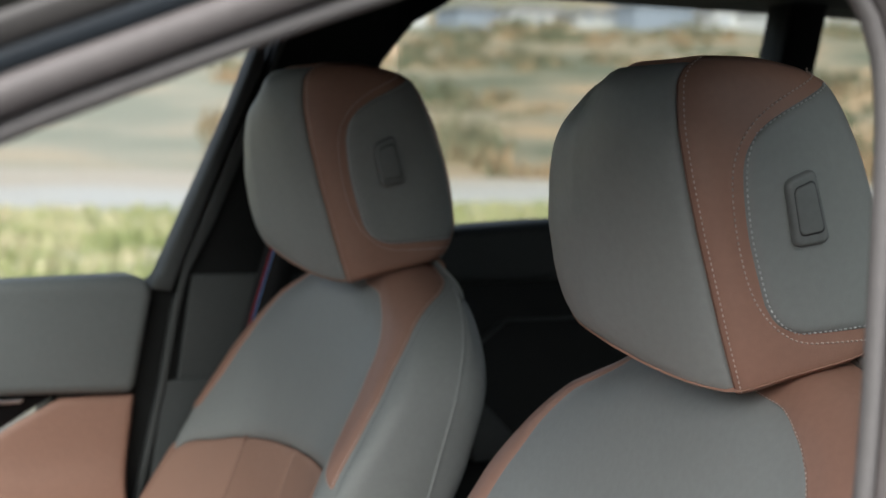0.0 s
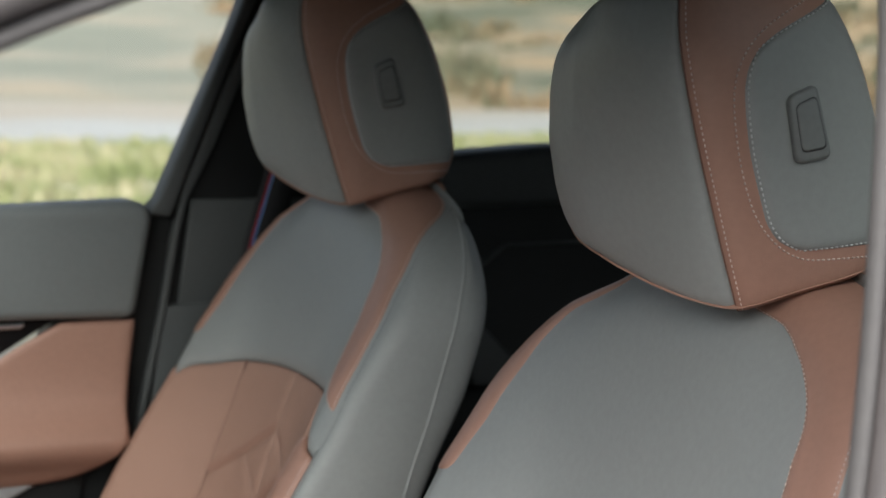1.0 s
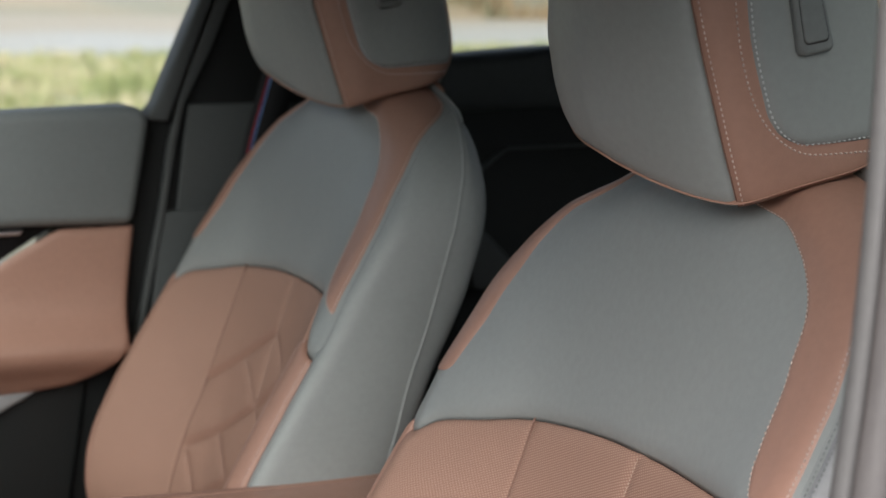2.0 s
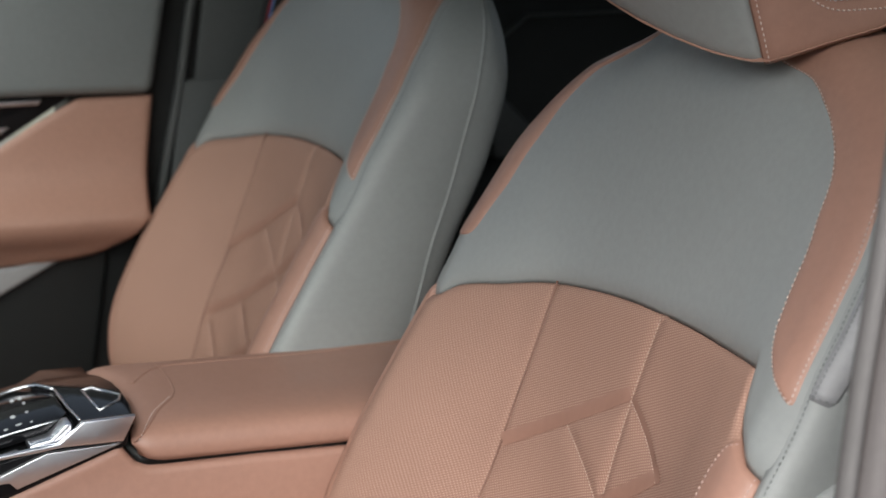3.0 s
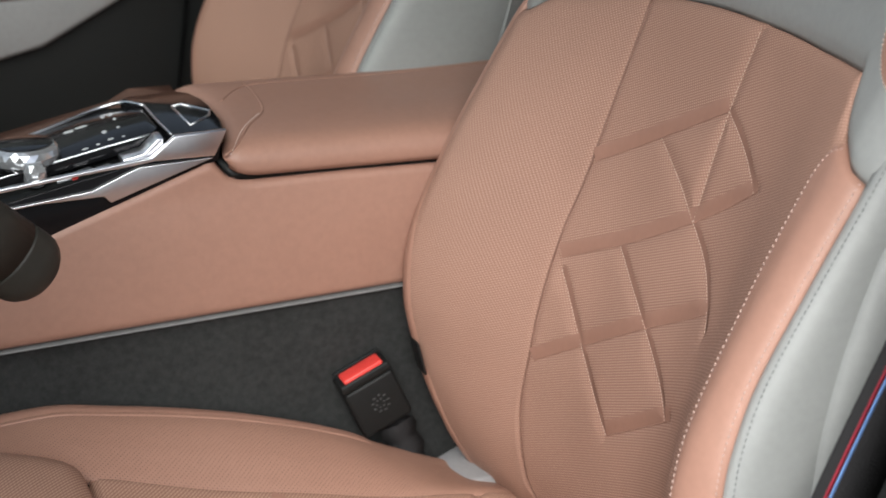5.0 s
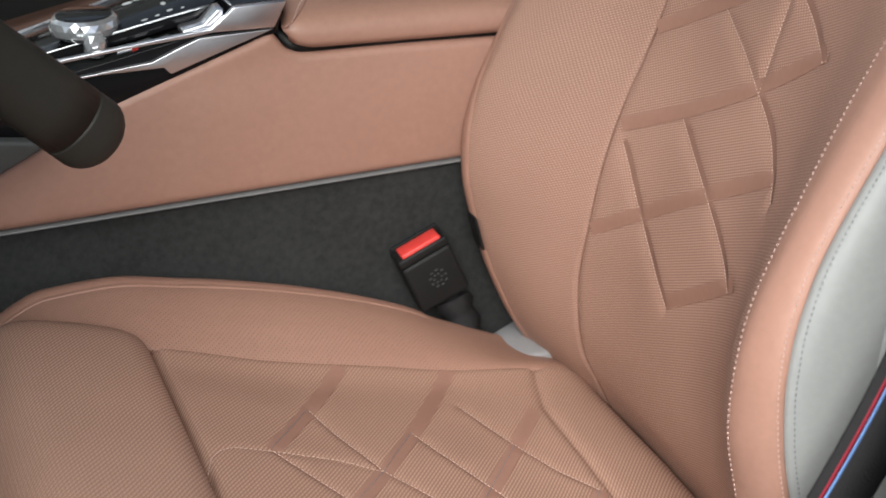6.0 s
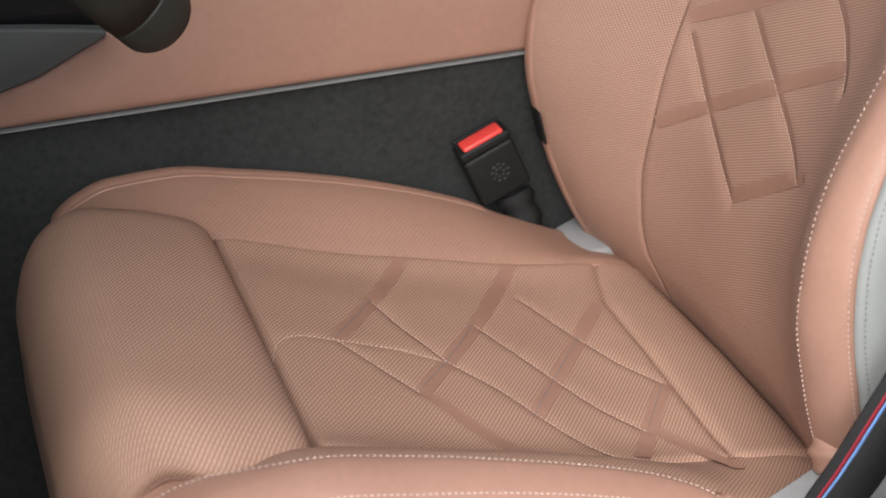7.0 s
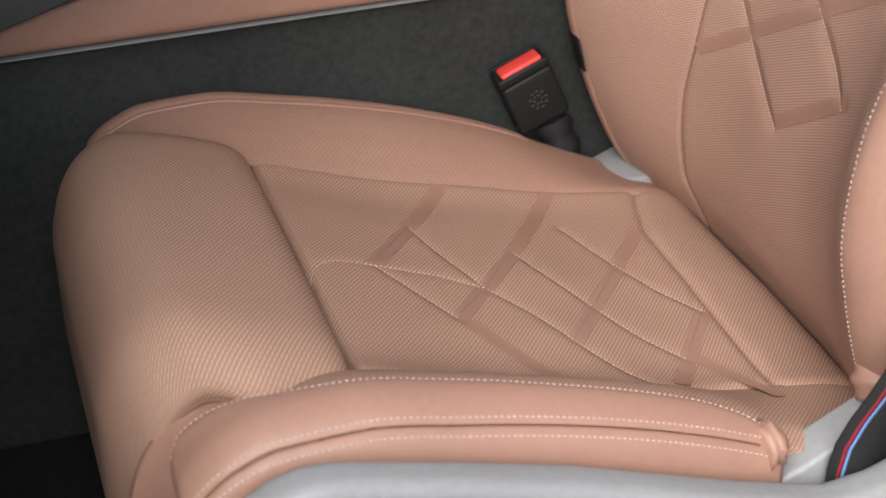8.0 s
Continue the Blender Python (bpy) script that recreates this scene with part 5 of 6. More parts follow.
for x, y, w, l in ((-0.486, 0.372, 0.010, 0.006), (-0.474, 0.375, 0.012, 0.005), (-0.452, 0.386, 0.004, 0.008), (-0.445, 0.386, 0.004, 0.008), (-0.444, 0.370, 0.003, 0.007), (-0.459, 0.342, 0.005, 0.008),
                   (-0.446, 0.344, 0.003, 0.005), (-0.458, 0.318, 0.006, 0.004), (-0.470, 0.314, 0.004, 0.004), (-0.482, 0.312, 0.006, 0.004), (-0.447, 0.315, 0.003, 0.003)):
    part("panel_mark", tilt(prism([(x + w / 2 * math.cos(q), y + l / 2 * math.sin(q)) for q in np.linspace(0, 6.2832, 8, endpoint=False)], 0.7404, 0.7409, 0, axis="z")), PALE_THREAD, gear, "", False)
for x, y in ((-0.505, 0.290), (-0.488, 0.294), (-0.472, 0.288)):
    part("tray_glint", tilt(prism([(x - 0.008, y - 0.005), (x + 0.010, y - 0.006), (x + 0.006, y + 0.005), (x - 0.005, y + 0.004)], 0.7262, 0.7285, 0.0006, axis="z")), CHROME, gear, "", False)
part("red_mark", tilt(block(-0.500, -0.495, 0.281, 0.286, 0.7262, 0.7295, 0)), RED, gear, "small red mark", False)


def faceted(name, c, rings, seg, mat, parent, label):
    """A cut crystal body: rings of (radius, height), with flat facets turned from ring to ring."""
    v, f = [], []
    for k, (r, h) in enumerate(rings):
        for i in range(seg):
            a = 2 * math.pi * (i + 0.5 * (k % 2)) / seg
            v.append((c[0] + r * math.cos(a), c[1] + r * math.sin(a), c[2] + h))
    for k in range(len(rings) - 1):
        for i in range(seg):
            j = (i + 1) % seg
            a, b, c2, d = k * seg + i, k * seg + j, (k + 1) * seg + i, (k + 1) * seg + j
            f += [(a, b, c2), (b, d, c2)] if k % 2 == 0 else [(a, b, d), (a, d, c2)]
    f += [tuple(range(seg))[::-1], tuple((len(rings) - 1) * seg + i for i in range(seg))]
    return link(name, v, f, mat, parent, label, smooth=False)


faceted("crystal_knob", (-0.533, 0.322, 0.716), [(0.024, 0), (0.030, 0.005), (0.031, 0.011), (0.029, 0.016), (0.026, 0.019)], 22, CRYSTAL, gear, "cut crystal rotary knob")
part("knob_face", prism([(-0.533 + 0.0245 * math.cos(a), 0.322 + 0.0245 * math.sin(a)) for a in np.linspace(0, 6.283, 26, endpoint=False)], 0.7345, 0.7362, 0.0005, axis="z"), GLOSS, gear, "dark glass knob face")
faceted("crystal_toggle", (-0.530, 0.290, 0.706), [(0.007, 0), (0.010, 0.005), (0.0105, 0.014), (0.007, 0.020)], 9, CRYSTAL, gear, "cut crystal toggle")

# driver's seat belt buckle
buckle = thing("belt_buckle", "black seat belt buckle with red release button beside the console", "seat belt buckle", (-0.225, 0.262, 0.40))
bx, bz = Vector((0.917, 0, 0.398)), Vector((-0.398, 0, 0.917))
bm4 = Matrix((bx, bz, Vector((0, -1, 0)))).transposed().to_4x4()
bm4.translation = Vector((-0.2380, 0.262, 0.469))


def buckle_part(name, x0, x1, y0, y1, z0, z1, bev, mat, label=""):
    bm = bmesh.new()
    bmesh.ops.create_cube(bm, size=1)
    bmesh.ops.scale(bm, vec=(x1 - x0, y1 - y0, z1 - z0), verts=bm.verts)
    bmesh.ops.translate(bm, vec=((x0 + x1) / 2, (y0 + y1) / 2, (z0 + z1) / 2), verts=bm.verts)
    if bev:
        bmesh.ops.bevel(bm, geom=list(bm.edges), offset=bev, segments=3, profile=0.5, affect="EDGES", clamp_overlap=True)
    bm.transform(bm4)
    return part(name, bm, mat, buckle, label)


buckle_part("body", -0.027, 0.026, -0.038, 0.016, -0.013, 0.0125, 0.004, DARK, "black plastic buckle body")
buckle_part("collar", -0.0272, 0.0262, 0.0165, 0.026, -0.0132, 0.0128, 0.0025, DARK, "black plastic collar")
buckle_part("release_button", -0.021, 0.021, 0.02, 0.0295, -0.0085, 0.0105, 0.002, RED, "red release button")
buckle_part("button_rim", -0.0252, 0.0252, 0.024, 0.0305, -0.0135, -0.0100, 0.001, DARK)
for i in range(9):
    a = i * 0.7
    buckle_part("emblem_mark", 0.001 + 0.008 * math.cos(a) - 0.001, 0.001 + 0.008 * math.cos(a) + 0.002, -0.010 + 0.009 * math.sin(a) - 0.0006, -0.010 + 0.009 * math.sin(a) + 0.0006, 0.0123, 0.0129, 0, TRIM)
for i in range(6):
    a = i * 1.05
    buckle_part("emblem_mark", 0.004 * math.cos(a), 0.004 * math.cos(a) + 0.0022, -0.010 + 0.0045 * math.sin(a) - 0.0005, -0.010 + 0.0045 * math.sin(a) + 0.0006, 0.0123, 0.0129, 0, TRIM)
sleeve = smooth_line([(-0.215, 0.262, 0.432), (-0.207, 0.262, 0.41), (-0.200, 0.258, 0.385), (-0.19, 0.25, 0.33)], 14)
bm = bmesh.new()
rows = []
for i, q in enumerate(sleeve):
    w = 0.018 + 0.0025 * math.sin(i * 2.1)
    rows.append([bm.verts.new((q[0] - w * 0.9, q[1] - 0.006, q[2] - w * 0.3)), bm.verts.new((q[0], q[1] - 0.011 - 0.002 * math.sin(i * 1.7), q[2])),
                 bm.verts.new((q[0] + w * 0.9, q[1] - 0.006, q[2] + w * 0.3)), bm.verts.new((q[0], q[1] + 0.006, q[2]))])
for r0, r1 in zip(rows[:-1], rows[1:]):
    for k in range(4):
        bm.faces.new((r0[k], r0[(k + 1) % 4], r1[(k + 1) % 4], r1[k]))
part("sleeve", bm, WEB, buckle, "wrinkled black webbing sleeve")


# seat belts
def belt(name, label, pts, across, group):
    """A strap along a line, with a red and a blue stripe near one edge."""
    top = thing(name, label, "seat belt", tuple(float(v) for v in pts[0]), group)
    p = smooth_line(pts, 40)
    across = np.asarray(across, float)
    t = np.gradient(p, axis=0)
    t /= np.linalg.norm(t, axis=1, keepdims=True)
    nrm = np.cross(t, across)
    nrm /= np.linalg.norm(nrm, axis=1, keepdims=True)
    nrm *= np.where(nrm[:, 1:2] > 0, -1, 1)
    for nm, a, b, h, mat in (("webbing", 0, 0.047, 0.0012, WEB), ("red_stripe", 0.0072, 0.0102, 0.0015, WEB_RED), ("blue_stripe", 0.0112, 0.0134, 0.0015, WEB_BLUE)):
        v, f = [], []
        for i in range(len(p)):
            for k, e in ((a, -0.0012), (b, -0.0012), (b, h), (a, h)):
                v.append(p[i] + across * k + nrm[i] * e)
        for i in range(len(p) - 1):
            for k in range(4):
                k2 = (k + 1) % 4
                f.append((i * 4 + k, i * 4 + k2, i * 4 + 4 + k2, i * 4 + 4 + k))
        link(nm, v, f, mat, top)
    return top


strap = belt("driver_seat_belt", "black seat belt with red and blue stripes beside the seat", [(-0.222, -0.289, 0.36), (-0.2225, -0.2905, 0.400), (-0.2225, -0.2925, 0.420), (-0.219, -0.297, 0.441), (-0.213, -0.302, 0.462), (-0.207, -0.312, 0.488), (-0.15, -0.335, 0.645), (-0.118, -0.336, 0.719), (-0.095, -0.338, 0.77), (-0.06, -0.345, 0.85), (0.02, -0.39, 1.12), (0.04, -0.42, 1.25)],
             (0.915, -0.05, -0.40), "seat belts")
part("tongue", prism([(-0.108, 0.815), (-0.086, 0.842), (-0.050, 0.842), (-0.046, 0.806), (-0.094, 0.796)], -0.364, -0.346, 0.005), DARK, strap, "black belt tongue")
part("tongue_plate", prism([(-0.096, 0.797), (-0.080, 0.801), (-0.086, 0.774), (-0.101, 0.764)], -0.356, -0.352, 0.001), CHROME, strap, "metal tongue plate")
far_belt = belt("passenger_seat_belt", "black seat belt with red and blue stripes on the far pillar", [(-0.085, 0.946, 0.83), (-0.047, 0.943, 0.95), (-0.030, 0.942, 1.010), (-0.021, 0.942, 1.045), (0.001, 0.942, 1.118), (0.03, 0.944, 1.22), (0.05, 0.95, 1.30)], (0.95, 0, -0.25), "seat belts")

# the far side of the body stands clear of the passenger's seat
clear = Matrix.Translation((-0.70, -1.13, 1.21)) @ Matrix.Scale(1.045, 4) @ Matrix.Translation((0.70, 1.13, -1.21))
for top in (door, pillar, rear_door, rear_pillar, far_belt):
    for ob in [top] + list(top.children_recursive):
        if ob.type == "MESH":
            ob.data.transform(clear)

# steering column with its stalk, and the dark trim under the dashboard
column = thing("steering_column", "dark steering column with a thick rounded stalk", "steering column", (-0.75, 0.0, 0.80))
part("housing", prism([(-0.92, 0.70), (-0.74, 0.79), (-0.71, 0.86), (-0.74, 0.92), (-0.92, 0.90)], -0.06, 0.07, 0.02), STALK, column, "dark column housing")
axis0, axis1 = np.array([-0.725, -0.01, 0.885]), np.array([-0.559, 0.06, 0.708])
d = (axis1 - axis0) / np.linalg.norm(axis1 - axis0)
sd = np.cross(d, (0, 1, 0))
sd /= np.linalg.norm(sd)
sy = np.cross(sd, d)
for nm, t0, t1, cap in (("stalk", 0.0, 0.83, False), ("stalk_end", 0.834, 1.0, True)):
    L = np.linalg.norm(axis1 - axis0)
    v, f, seg = [], [], 28
    ts = list(np.linspace(t0, t1 if not cap else 0.90, 8)) + ([0.90 + 0.10 * math.sin(q) for q in np.linspace(0.25, 1.55, 7)] if cap else [])
    for t in ts:
        r = 0.030 - 0.003 * (1 - t)
        if t > 0.90:
            r *= math.sqrt(max(1 - ((t - 0.90) / 0.1005) ** 2, 0.0))
        for k in range(seg):
            w = 2 * math.pi * k / seg
            v.append(axis0 + d * (t * L) + sd * (r * math.cos(w)) + sy * (0.72 * r * math.sin(w)))
    for i in range(len(ts) - 1):
        for k in range(seg):
            k2 = (k + 1) % seg
            f.append((i * seg + k, i * seg + k2, (i + 1) * seg + k2, (i + 1) * seg + k))
    f += [tuple(range(seg))[::-1], tuple((len(ts) - 1) * seg + k for k in range(seg))]
    link(nm, v, f, STALK, column)
setting("knee_trim", prism([(-0.95, 0.69), (-0.642, 0.655), (-0.586, 0.647), (-0.588, 0.640), (-0.647, 0.612), (-0.95, 0.52)], 0.255, 0.2705, 0.003), TRIM, "dark grey trim under the dashboard", "trim")
hook = thing("chrome_loop", "small bright chrome loop under the dashboard", "trim piece", (-0.66, 0.28, 0.66))
tube("loop", smooth_line([(-0.668, 0.285, 0.70), (-0.652, 0.285, 0.685), (-0.643, 0.285, 0.672), (-0.648, 0.285, 0.664), (-0.665, 0.285, 0.666)], 20), 0.003, CHROME, hook)


# ---------------------------------------------------------------- outside
def ground_material():
    """Asphalt under the car, a strip of grass, then a pale gravel flat with sandy drifts, by place."""
    m = bpy.data.materials.new("meadow_and_gravel")
    m.use_nodes = True
    nt, b = m.node_tree, m.node_tree.nodes["Principled BSDF"]
    tex = nt.nodes.new("ShaderNodeTexCoord")
    sep = nt.nodes.new("ShaderNodeSeparateXYZ")
    nt.links.new(tex.outputs["Object"], sep.inputs[0])
    wob = nt.nodes.new("ShaderNodeTexNoise")
    wob.inputs["Scale"].default_value, wob.inputs["Detail"].default_value = 0.12, 6.0
    nt.links.new(tex.outputs["Object"], wob.inputs["Vector"])
    add = nt.nodes.new("ShaderNodeMath")
    add.operation = "MULTIPLY_ADD"
    add.inputs[1].default_value = 30.0
    nt.links.new(wob.outputs["Fac"], add.inputs[0])
    skew = nt.nodes.new("ShaderNodeMath")
    skew.operation = "MULTIPLY_ADD"
    skew.inputs[1].default_value = -0.5
    nt.links.new(sep.outputs["X"], skew.inputs[0])
    nt.links.new(sep.outputs["Y"], skew.inputs[2])
    nt.links.new(skew.outputs[0], add.inputs[2])
    edge = nt.nodes.new("ShaderNodeMapRange")
    edge.inputs["From Min"].default_value, edge.inputs["From Max"].default_value = 42.0, 48.0
    nt.links.new(add.outputs[0], edge.inputs["Value"])
    near = nt.nodes.new("ShaderNodeMapRange")
    near.inputs["From Min"].default_value, near.inputs["From Max"].default_value = 25.0, 22.0
    nt.links.new(add.outputs[0], near.inputs["Value"])
    grass = nt.nodes.new("ShaderNodeTexNoise")
    grass.inputs["Scale"].default_value, grass.inputs["Detail"].default_value = 0.9, 8.0
    nt.links.new(tex.outputs["Object"], grass.inputs["Vector"])
    g = nt.nodes.new("ShaderNodeValToRGB")
    g.color_ramp.elements[0].position, g.color_ramp.elements[0].color = 0.35, (0.25, 0.27, 0.14, 1)
    g.color_ramp.elements[1].position, g.color_ramp.elements[1].color = 0.65, (0.46, 0.42, 0.28, 1)
    e = g.color_ramp.elements.new(0.75)
    e.color = (0.33, 0.26, 0.19, 1)
    nt.links.new(grass.outputs["Fac"], g.inputs[0])
    stone = nt.nodes.new("ShaderNodeValToRGB")
    stone.color_ramp.elements[0].position, stone.color_ramp.elements[0].color = 0.35, (0.44, 0.44, 0.425, 1)
    stone.color_ramp.elements[1].position, stone.color_ramp.elements[1].color = 0.65, (0.41, 0.365, 0.30, 1)
    drift = nt.nodes.new("ShaderNodeTexNoise")
    drift.inputs["Scale"].default_value, drift.inputs["Detail"].default_value = 0.02, 5.0
    nt.links.new(tex.outputs["Object"], drift.inputs["Vector"])
    far = nt.nodes.new("ShaderNodeMapRange")
    far.inputs["From Min"].default_value, far.inputs["From Max"].default_value = 58.0, 76.0
    far.inputs["To Min"].default_value, far.inputs["To Max"].default_value = -0.15, 0.25
    nt.links.new(add.outputs[0], far.inputs["Value"])
    tone = nt.nodes.new("ShaderNodeMath")
    nt.links.new(drift.outputs["Fac"], tone.inputs[0])
    nt.links.new(far.outputs[0], tone.inputs[1])
    nt.links.new(tone.outputs[0], stone.inputs[0])
    mix = nt.nodes.new("ShaderNodeMix")
    mix.data_type = "RGBA"
    nt.links.new(edge.outputs[0], mix.inputs[0])
    nt.links.new(g.outputs[0], mix.inputs[6])
    nt.links.new(stone.outputs[0], mix.inputs[7])
    tar = nt.nodes.new("ShaderNodeValToRGB")
    tar.color_ramp.elements[0].position, tar.color_ramp.elements[0].color = 0.3, (0.05, 0.05, 0.05, 1)
    tar.color_ramp.elements[1].position, tar.color_ramp.elements[1].color = 0.7, (0.09, 0.088, 0.085, 1)
    nt.links.new(grass.outputs["Fac"], tar.inputs[0])
    road = nt.nodes.new("ShaderNodeMix")
    road.data_type = "RGBA"
    nt.links.new(near.outputs[0], road.inputs[0])
    nt.links.new(mix.outputs[2], road.inputs[6])
    nt.links.new(tar.outputs[0], road.inputs[7])
    nt.links.new(road.outputs[2], b.inputs["Base Color"])
    b.inputs["Roughness"].default_value = 0.95
    return m


def scrub_material(name, dark, mid, tan, scale):
    m = bpy.data.materials.new(name)
    m.use_nodes = True
    nt, b = m.node_tree, m.node_tree.nodes["Principled BSDF"]
    tex = nt.nodes.new("ShaderNodeTexCoord")
    n = nt.nodes.new("ShaderNodeTexNoise")
    n.inputs["Scale"].default_value, n.inputs["Detail"].default_value = scale, 7.0
    nt.links.new(tex.outputs["Object"], n.inputs["Vector"])
    r = nt.nodes.new("ShaderNodeValToRGB")
    r.color_ramp.elements[0].position, r.color_ramp.elements[0].color = 0.38, (*dark, 1)
    r.color_ramp.elements[1].position, r.color_ramp.elements[1].color = 0.62, (*tan, 1)
    e = r.color_ramp.elements.new(0.5)
    e.color = (*mid, 1)
    nt.links.new(n.outputs["Fac"], r.inputs[0])
    nt.links.new(r.outputs[0], b.inputs["Base Color"])
    b.inputs["Roughness"].default_value = 0.95
    return m


def pale_end(m, color, x0, x1):
    """A pale grey-green that takes over from the scrub towards one end of the slope."""
    nt, b = m.node_tree, m.node_tree.nodes["Principled BSDF"]
    tex = nt.nodes.new("ShaderNodeTexCoord")
    sep = nt.nodes.new("ShaderNodeSeparateXYZ")
    nt.links.new(tex.outputs["Object"], sep.inputs[0])
    n = nt.nodes.new("ShaderNodeTexNoise")
    n.inputs["Scale"].default_value, n.inputs["Detail"].default_value = 0.02, 4.0
    nt.links.new(tex.outputs["Object"], n.inputs["Vector"])
    add = nt.nodes.new("ShaderNodeMath")
    add.operation = "MULTIPLY_ADD"
    add.inputs[1].default_value = 20.0
    nt.links.new(n.outputs["Fac"], add.inputs[0])
    lean = nt.nodes.new("ShaderNodeMath")
    lean.operation = "MULTIPLY_ADD"
    lean.inputs[1].default_value = -0.34
    nt.links.new(sep.outputs["Y"], lean.inputs[0])
    nt.links.new(sep.outputs["X"], lean.inputs[2])
    nt.links.new(lean.outputs[0], add.inputs[2])
    span = nt.nodes.new("ShaderNodeMapRange")
    span.inputs["From Min"].default_value, span.inputs["From Max"].default_value = x0 + 10, x1 + 10
    span.inputs["To Min"].default_value, span.inputs["To Max"].default_value = 0.42, 0.0
    nt.links.new(add.outputs[0], span.inputs["Value"])
    mix = nt.nodes.new("ShaderNodeMix")
    mix.data_type = "RGBA"
    nt.links.new(span.outputs[0], mix.inputs[0])
    nt.links.new(b.inputs["Base Color"].links[0].from_socket, mix.inputs[6])
    mix.inputs[7].default_value = (*color, 1)
    nt.links.new(mix.outputs[2], b.inputs["Base Color"])


MEADOW = ground_material()
SCRUB = scrub_material("scrub", (0.12, 0.13, 0.085), (0.24, 0.215, 0.15), (0.38, 0.27, 0.16), 0.045)
pale_end(SCRUB, (0.40, 0.40, 0.34), -8.0, 14.0)
# near-black leaf colour for the unseen slope that blocks low sky light
SKY_BLOCK = scrub_material("sky_block_dark", (0.013, 0.016, 0.011), (0.022, 0.026, 0.017), (0.035, 0.037, 0.026), 0.2)
BUSH = scrub_material("bush_leaves", (0.10, 0.115, 0.07), (0.17, 0.165, 0.105), (0.30, 0.215, 0.13), 0.12)
BLADE = scrub_material("grass_blades", (0.21, 0.245, 0.10), (0.35, 0.36, 0.18), (0.50, 0.44, 0.29), 0.7)
WALLS = material("white_render_wall", (0.55, 0.56, 0.57), 0.8)
GREYWALL = material("pale_grey_wall", (0.42, 0.43, 0.43), 0.8)
BLUE = material("pale_blue_wall", (0.24, 0.28, 0.34), 0.7)

ax = np.concatenate([np.linspace(-2500, -120, 12), np.linspace(-100, 100, 60), np.linspace(120, 2500, 12)])
gv = [(x, y, 0.0 if abs(y) < 6 and abs(x) < 8 else 0.10 * noise.noise((x * 0.15, y * 0.15, 0.0)) - 0.05) for y in ax for x in ax]
k = len(ax)
gf = [(j * k + i, j * k + i + 1, (j + 1) * k + i + 1, (j + 1) * k + i) for j in range(k - 1) for i in range(k - 1)]
tagged(link("ground", gv, gf, MEADOW), "dark asphalt by a grassy verge running into a pale gravel flat", "ground", "", "structure")


def hill(name, a0, a1, r0, r1, height, mat, label, rough, bend=0.9):
    """A slope that rises outward between two bearings (degrees from +y towards +x)."""
    v, f = [], []
    na, nr = 90, 24
    for j in range(nr):
        t = j / (nr - 1)
        for i in range(na):
            a = radians(a0 + (a1 - a0) * i / (na - 1))
            r = r0 + (r1 - r0) * t
            x, y = r * math.sin(a), r * math.cos(a)
            z = height * min(1, t * 1.15) ** bend + rough * t * noise.noise((x * 0.02, y * 0.02, 3.0)) + 0.3 * rough * t * noise.noise((x * 0.1, y * 0.1, 5.0))
            v.append((x, y, z - 0.3))
    for j in range(nr - 1):
        for i in range(na - 1):
            f.append((j * na + i, j * na + i + 1, (j + 1) * na + i + 1, (j + 1) * na + i))
    return tagged(link(name, v, f, mat), label, "hillside", "", "structure")


hill("hillside", -60, 100, 110, 460, 46, SCRUB, "dry scrub-covered hillside beyond the gravel", 5, 1.3)
# added out of view behind the camera, to cut low sky light
hill("wooded_slope", 98, 302, 12, 60, 7, SKY_BLOCK, "unseen dark slope, added to block low sky light", 3)


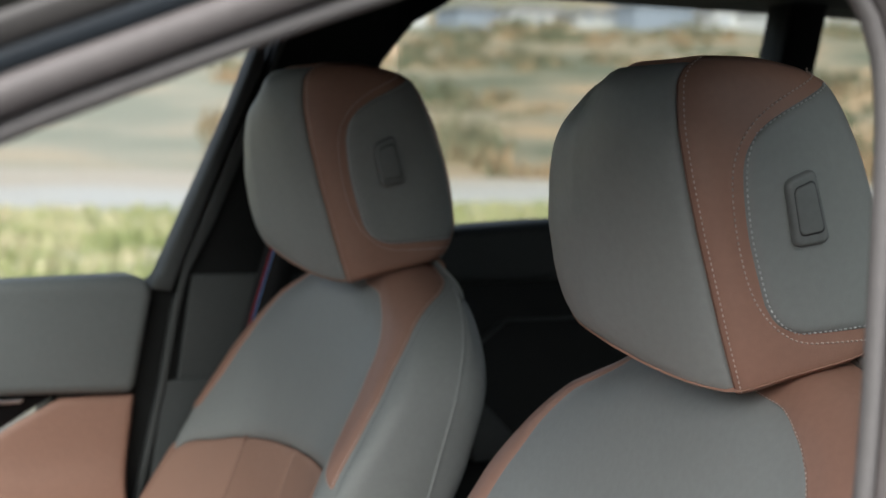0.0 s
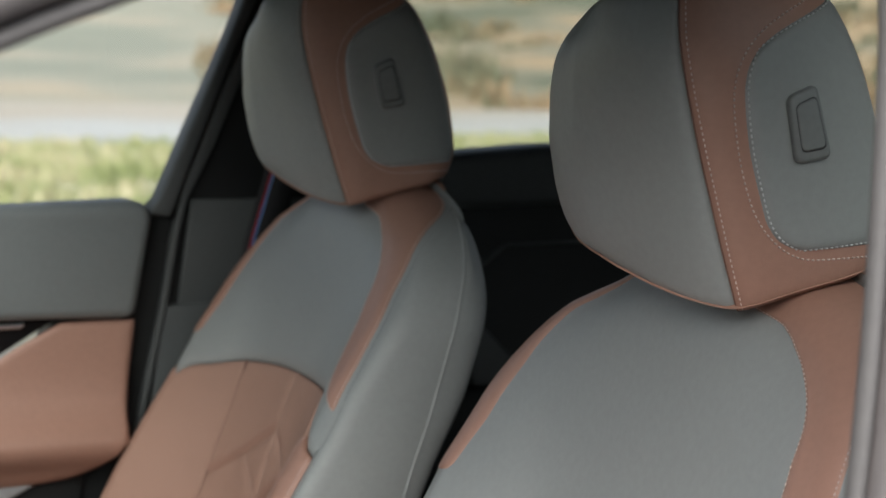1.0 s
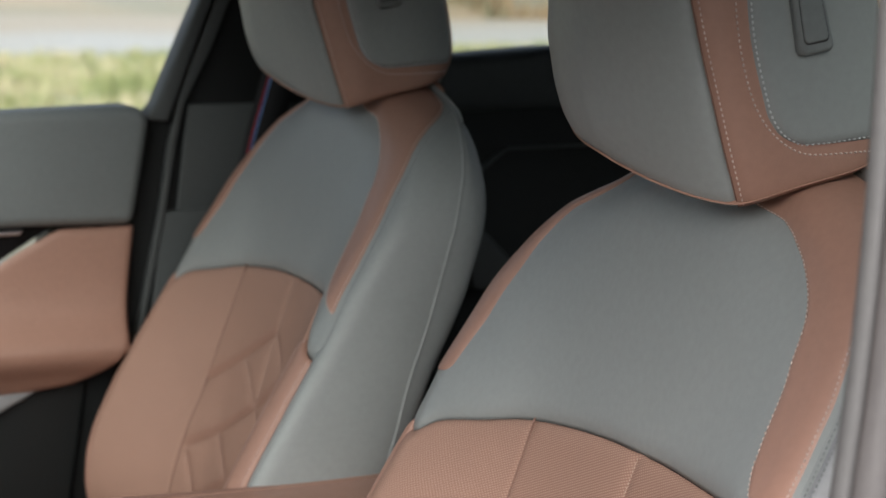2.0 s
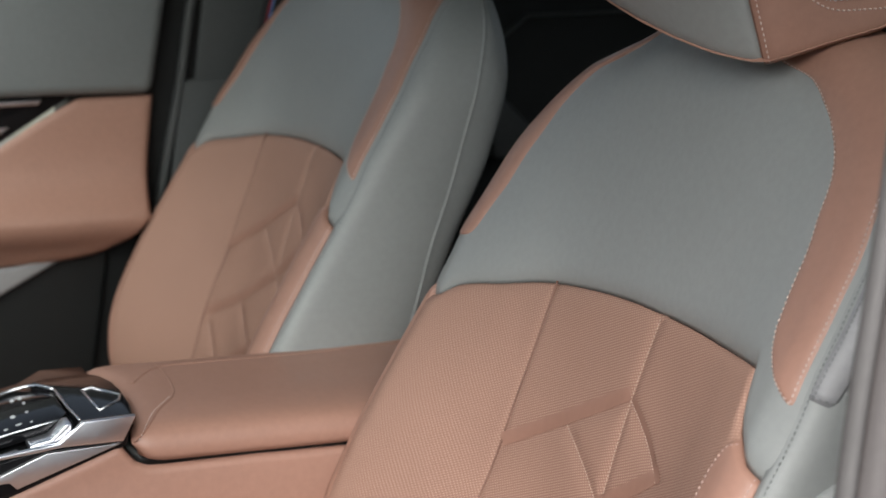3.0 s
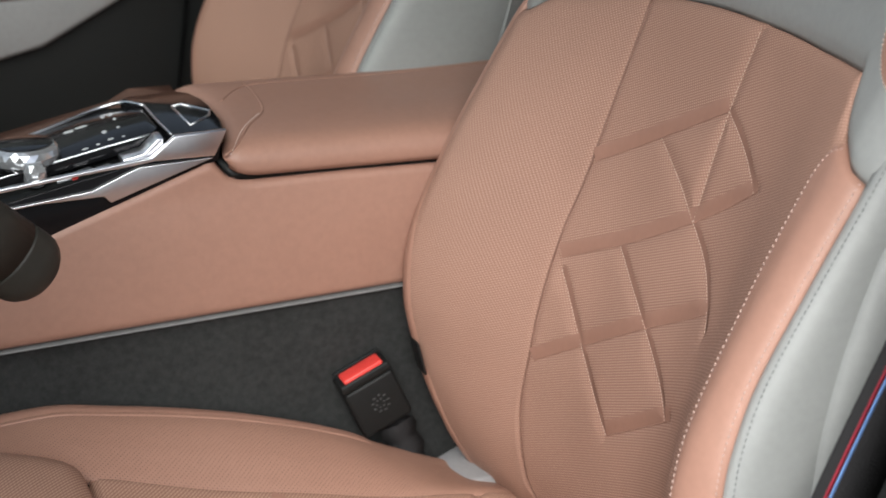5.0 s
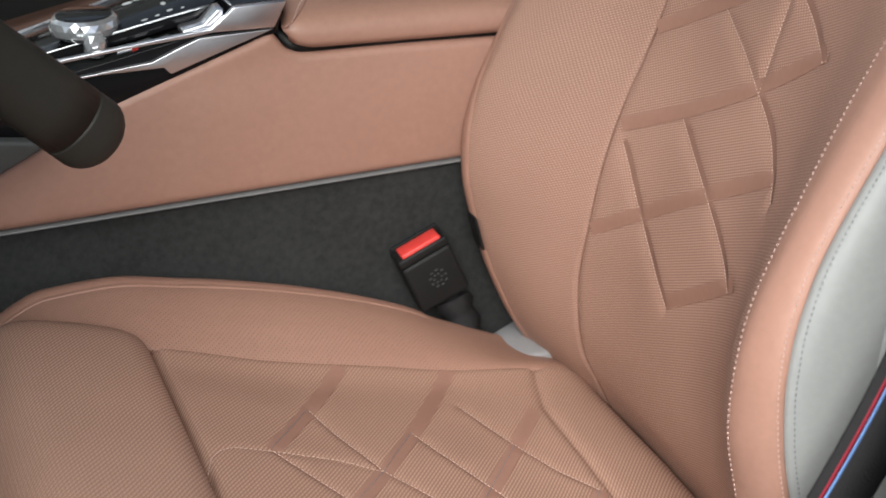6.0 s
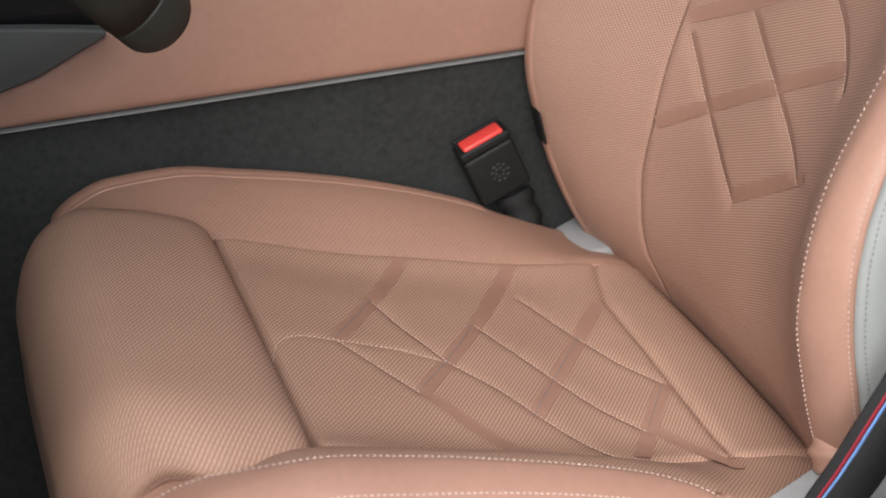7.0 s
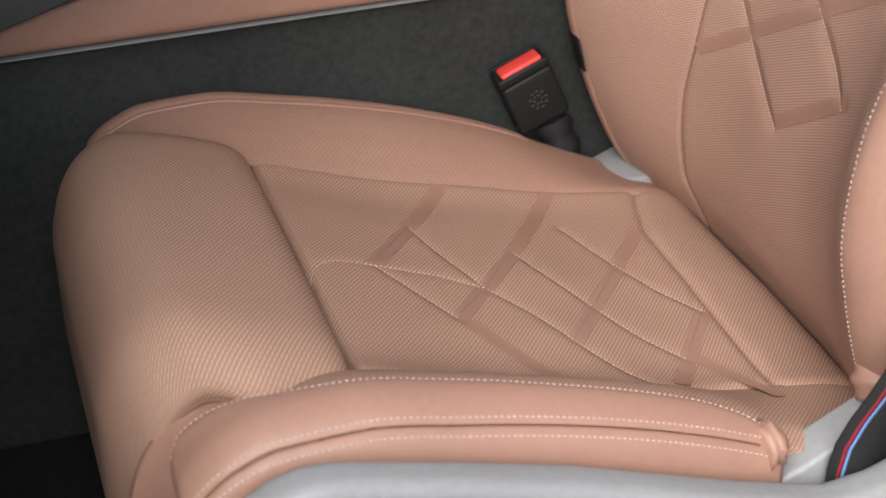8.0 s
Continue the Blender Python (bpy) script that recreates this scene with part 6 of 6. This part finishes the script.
def tufts(name, count, mat, label, place, size, leaves):
    """Many small bent blades or leaf clumps in one mesh."""
    rnd = random.Random(7)
    v, f = [], []
    for _ in range(count):
        x, y, z = place(rnd)
        s = size * rnd.uniform(0.5, 1.4)
        for _ in range(leaves):
            a, t = rnd.uniform(0, 6.283), rnd.uniform(0.1, 0.9)
            ox, oy = rnd.gauss(0, s * 0.35), rnd.gauss(0, s * 0.35)
            h = s * rnd.uniform(0.4, 1.0)
            w = s * 0.12
            dx, dy = math.cos(a), math.sin(a)
            b = len(v)
            v += [(x + ox - dy * w, y + oy + dx * w, z), (x + ox + dy * w, y + oy - dx * w, z), (x + ox + dx * h * t * 0.6, y + oy + dy * h * t * 0.6, z + h)]
            f.append((b, b + 1, b + 2))
    return tagged(link(name, v, f, mat, smooth=False), label, "plants", "", "stuff")


def on_grass(r):
    y = r.uniform(9, 44)
    x = y * r.uniform(-0.1, 0.95)
    return x, y if y - 0.5 * x < 31 else y * 0.6, -0.05


def on_hill(r):
    while True:
        a, t = radians(r.uniform(17, 55)), r.uniform(0.01, 0.9)
        d = 110 + 350 * t
        x, y = d * math.sin(a), d * math.cos(a)
        if noise.noise((x * 0.035, y * 0.035, 9.0)) > r.uniform(-0.1, 0.5):
            return x, y, 46 * min(1, t * 1.15) ** 1.3 - 0.5


tufts("meadow_grass", 6500, BLADE, "tufts of green and yellow meadow grass", on_grass, 0.22, 7)
tufts("hillside_scrub", 1500, BUSH, "dry bushes on the hillside", on_hill, 2.2, 26)
for a, d, w, mat in ((18, 312, 12, WALLS), (20.4, 308, 9, GREYWALL), (22.5, 312, 14, WALLS), (25.4, 306, 8, BLUE), (27.4, 312, 11, WALLS), (29.6, 308, 10, GREYWALL), (31.6, 306, 12, BLUE), (34, 312, 9, WALLS), (36, 308, 13, WALLS), (39, 310, 12, GREYWALL), (41.5, 310, 10, WALLS)):
    x, y, g, dp = d * math.sin(radians(a)), d * math.cos(radians(a)), 26.0, 10
    h = 1.6 + (w * 7 % 5) * 0.35
    house = thing("far_building", "low pale building on the far hillside", "building", (x, y, g), "far buildings")
    part("wall", block(x - w / 2, x + w / 2, y - dp / 2, y + dp / 2, g - 3, g + h, 0), mat, house, smooth=False)
    part("roof", prism([(x - w / 2 - 0.6, g + h), (x + w / 2 + 0.6, g + h), (x + w / 2 - 2, g + h + 0.9), (x - w / 2 + 2, g + h + 0.9)], y - dp / 2 - 0.6, y + dp / 2 + 0.6, 0), SHELL, house, smooth=False)
    for q in range(int(w / 4)):
        part("window", block(x - w / 2 + 1.2 + q * 4, x - w / 2 + 2.6 + q * 4, y - dp / 2 - 0.06, y - dp / 2 + 0.1, g + 0.4, g + 1.4, 0), BLUE, house, smooth=False)
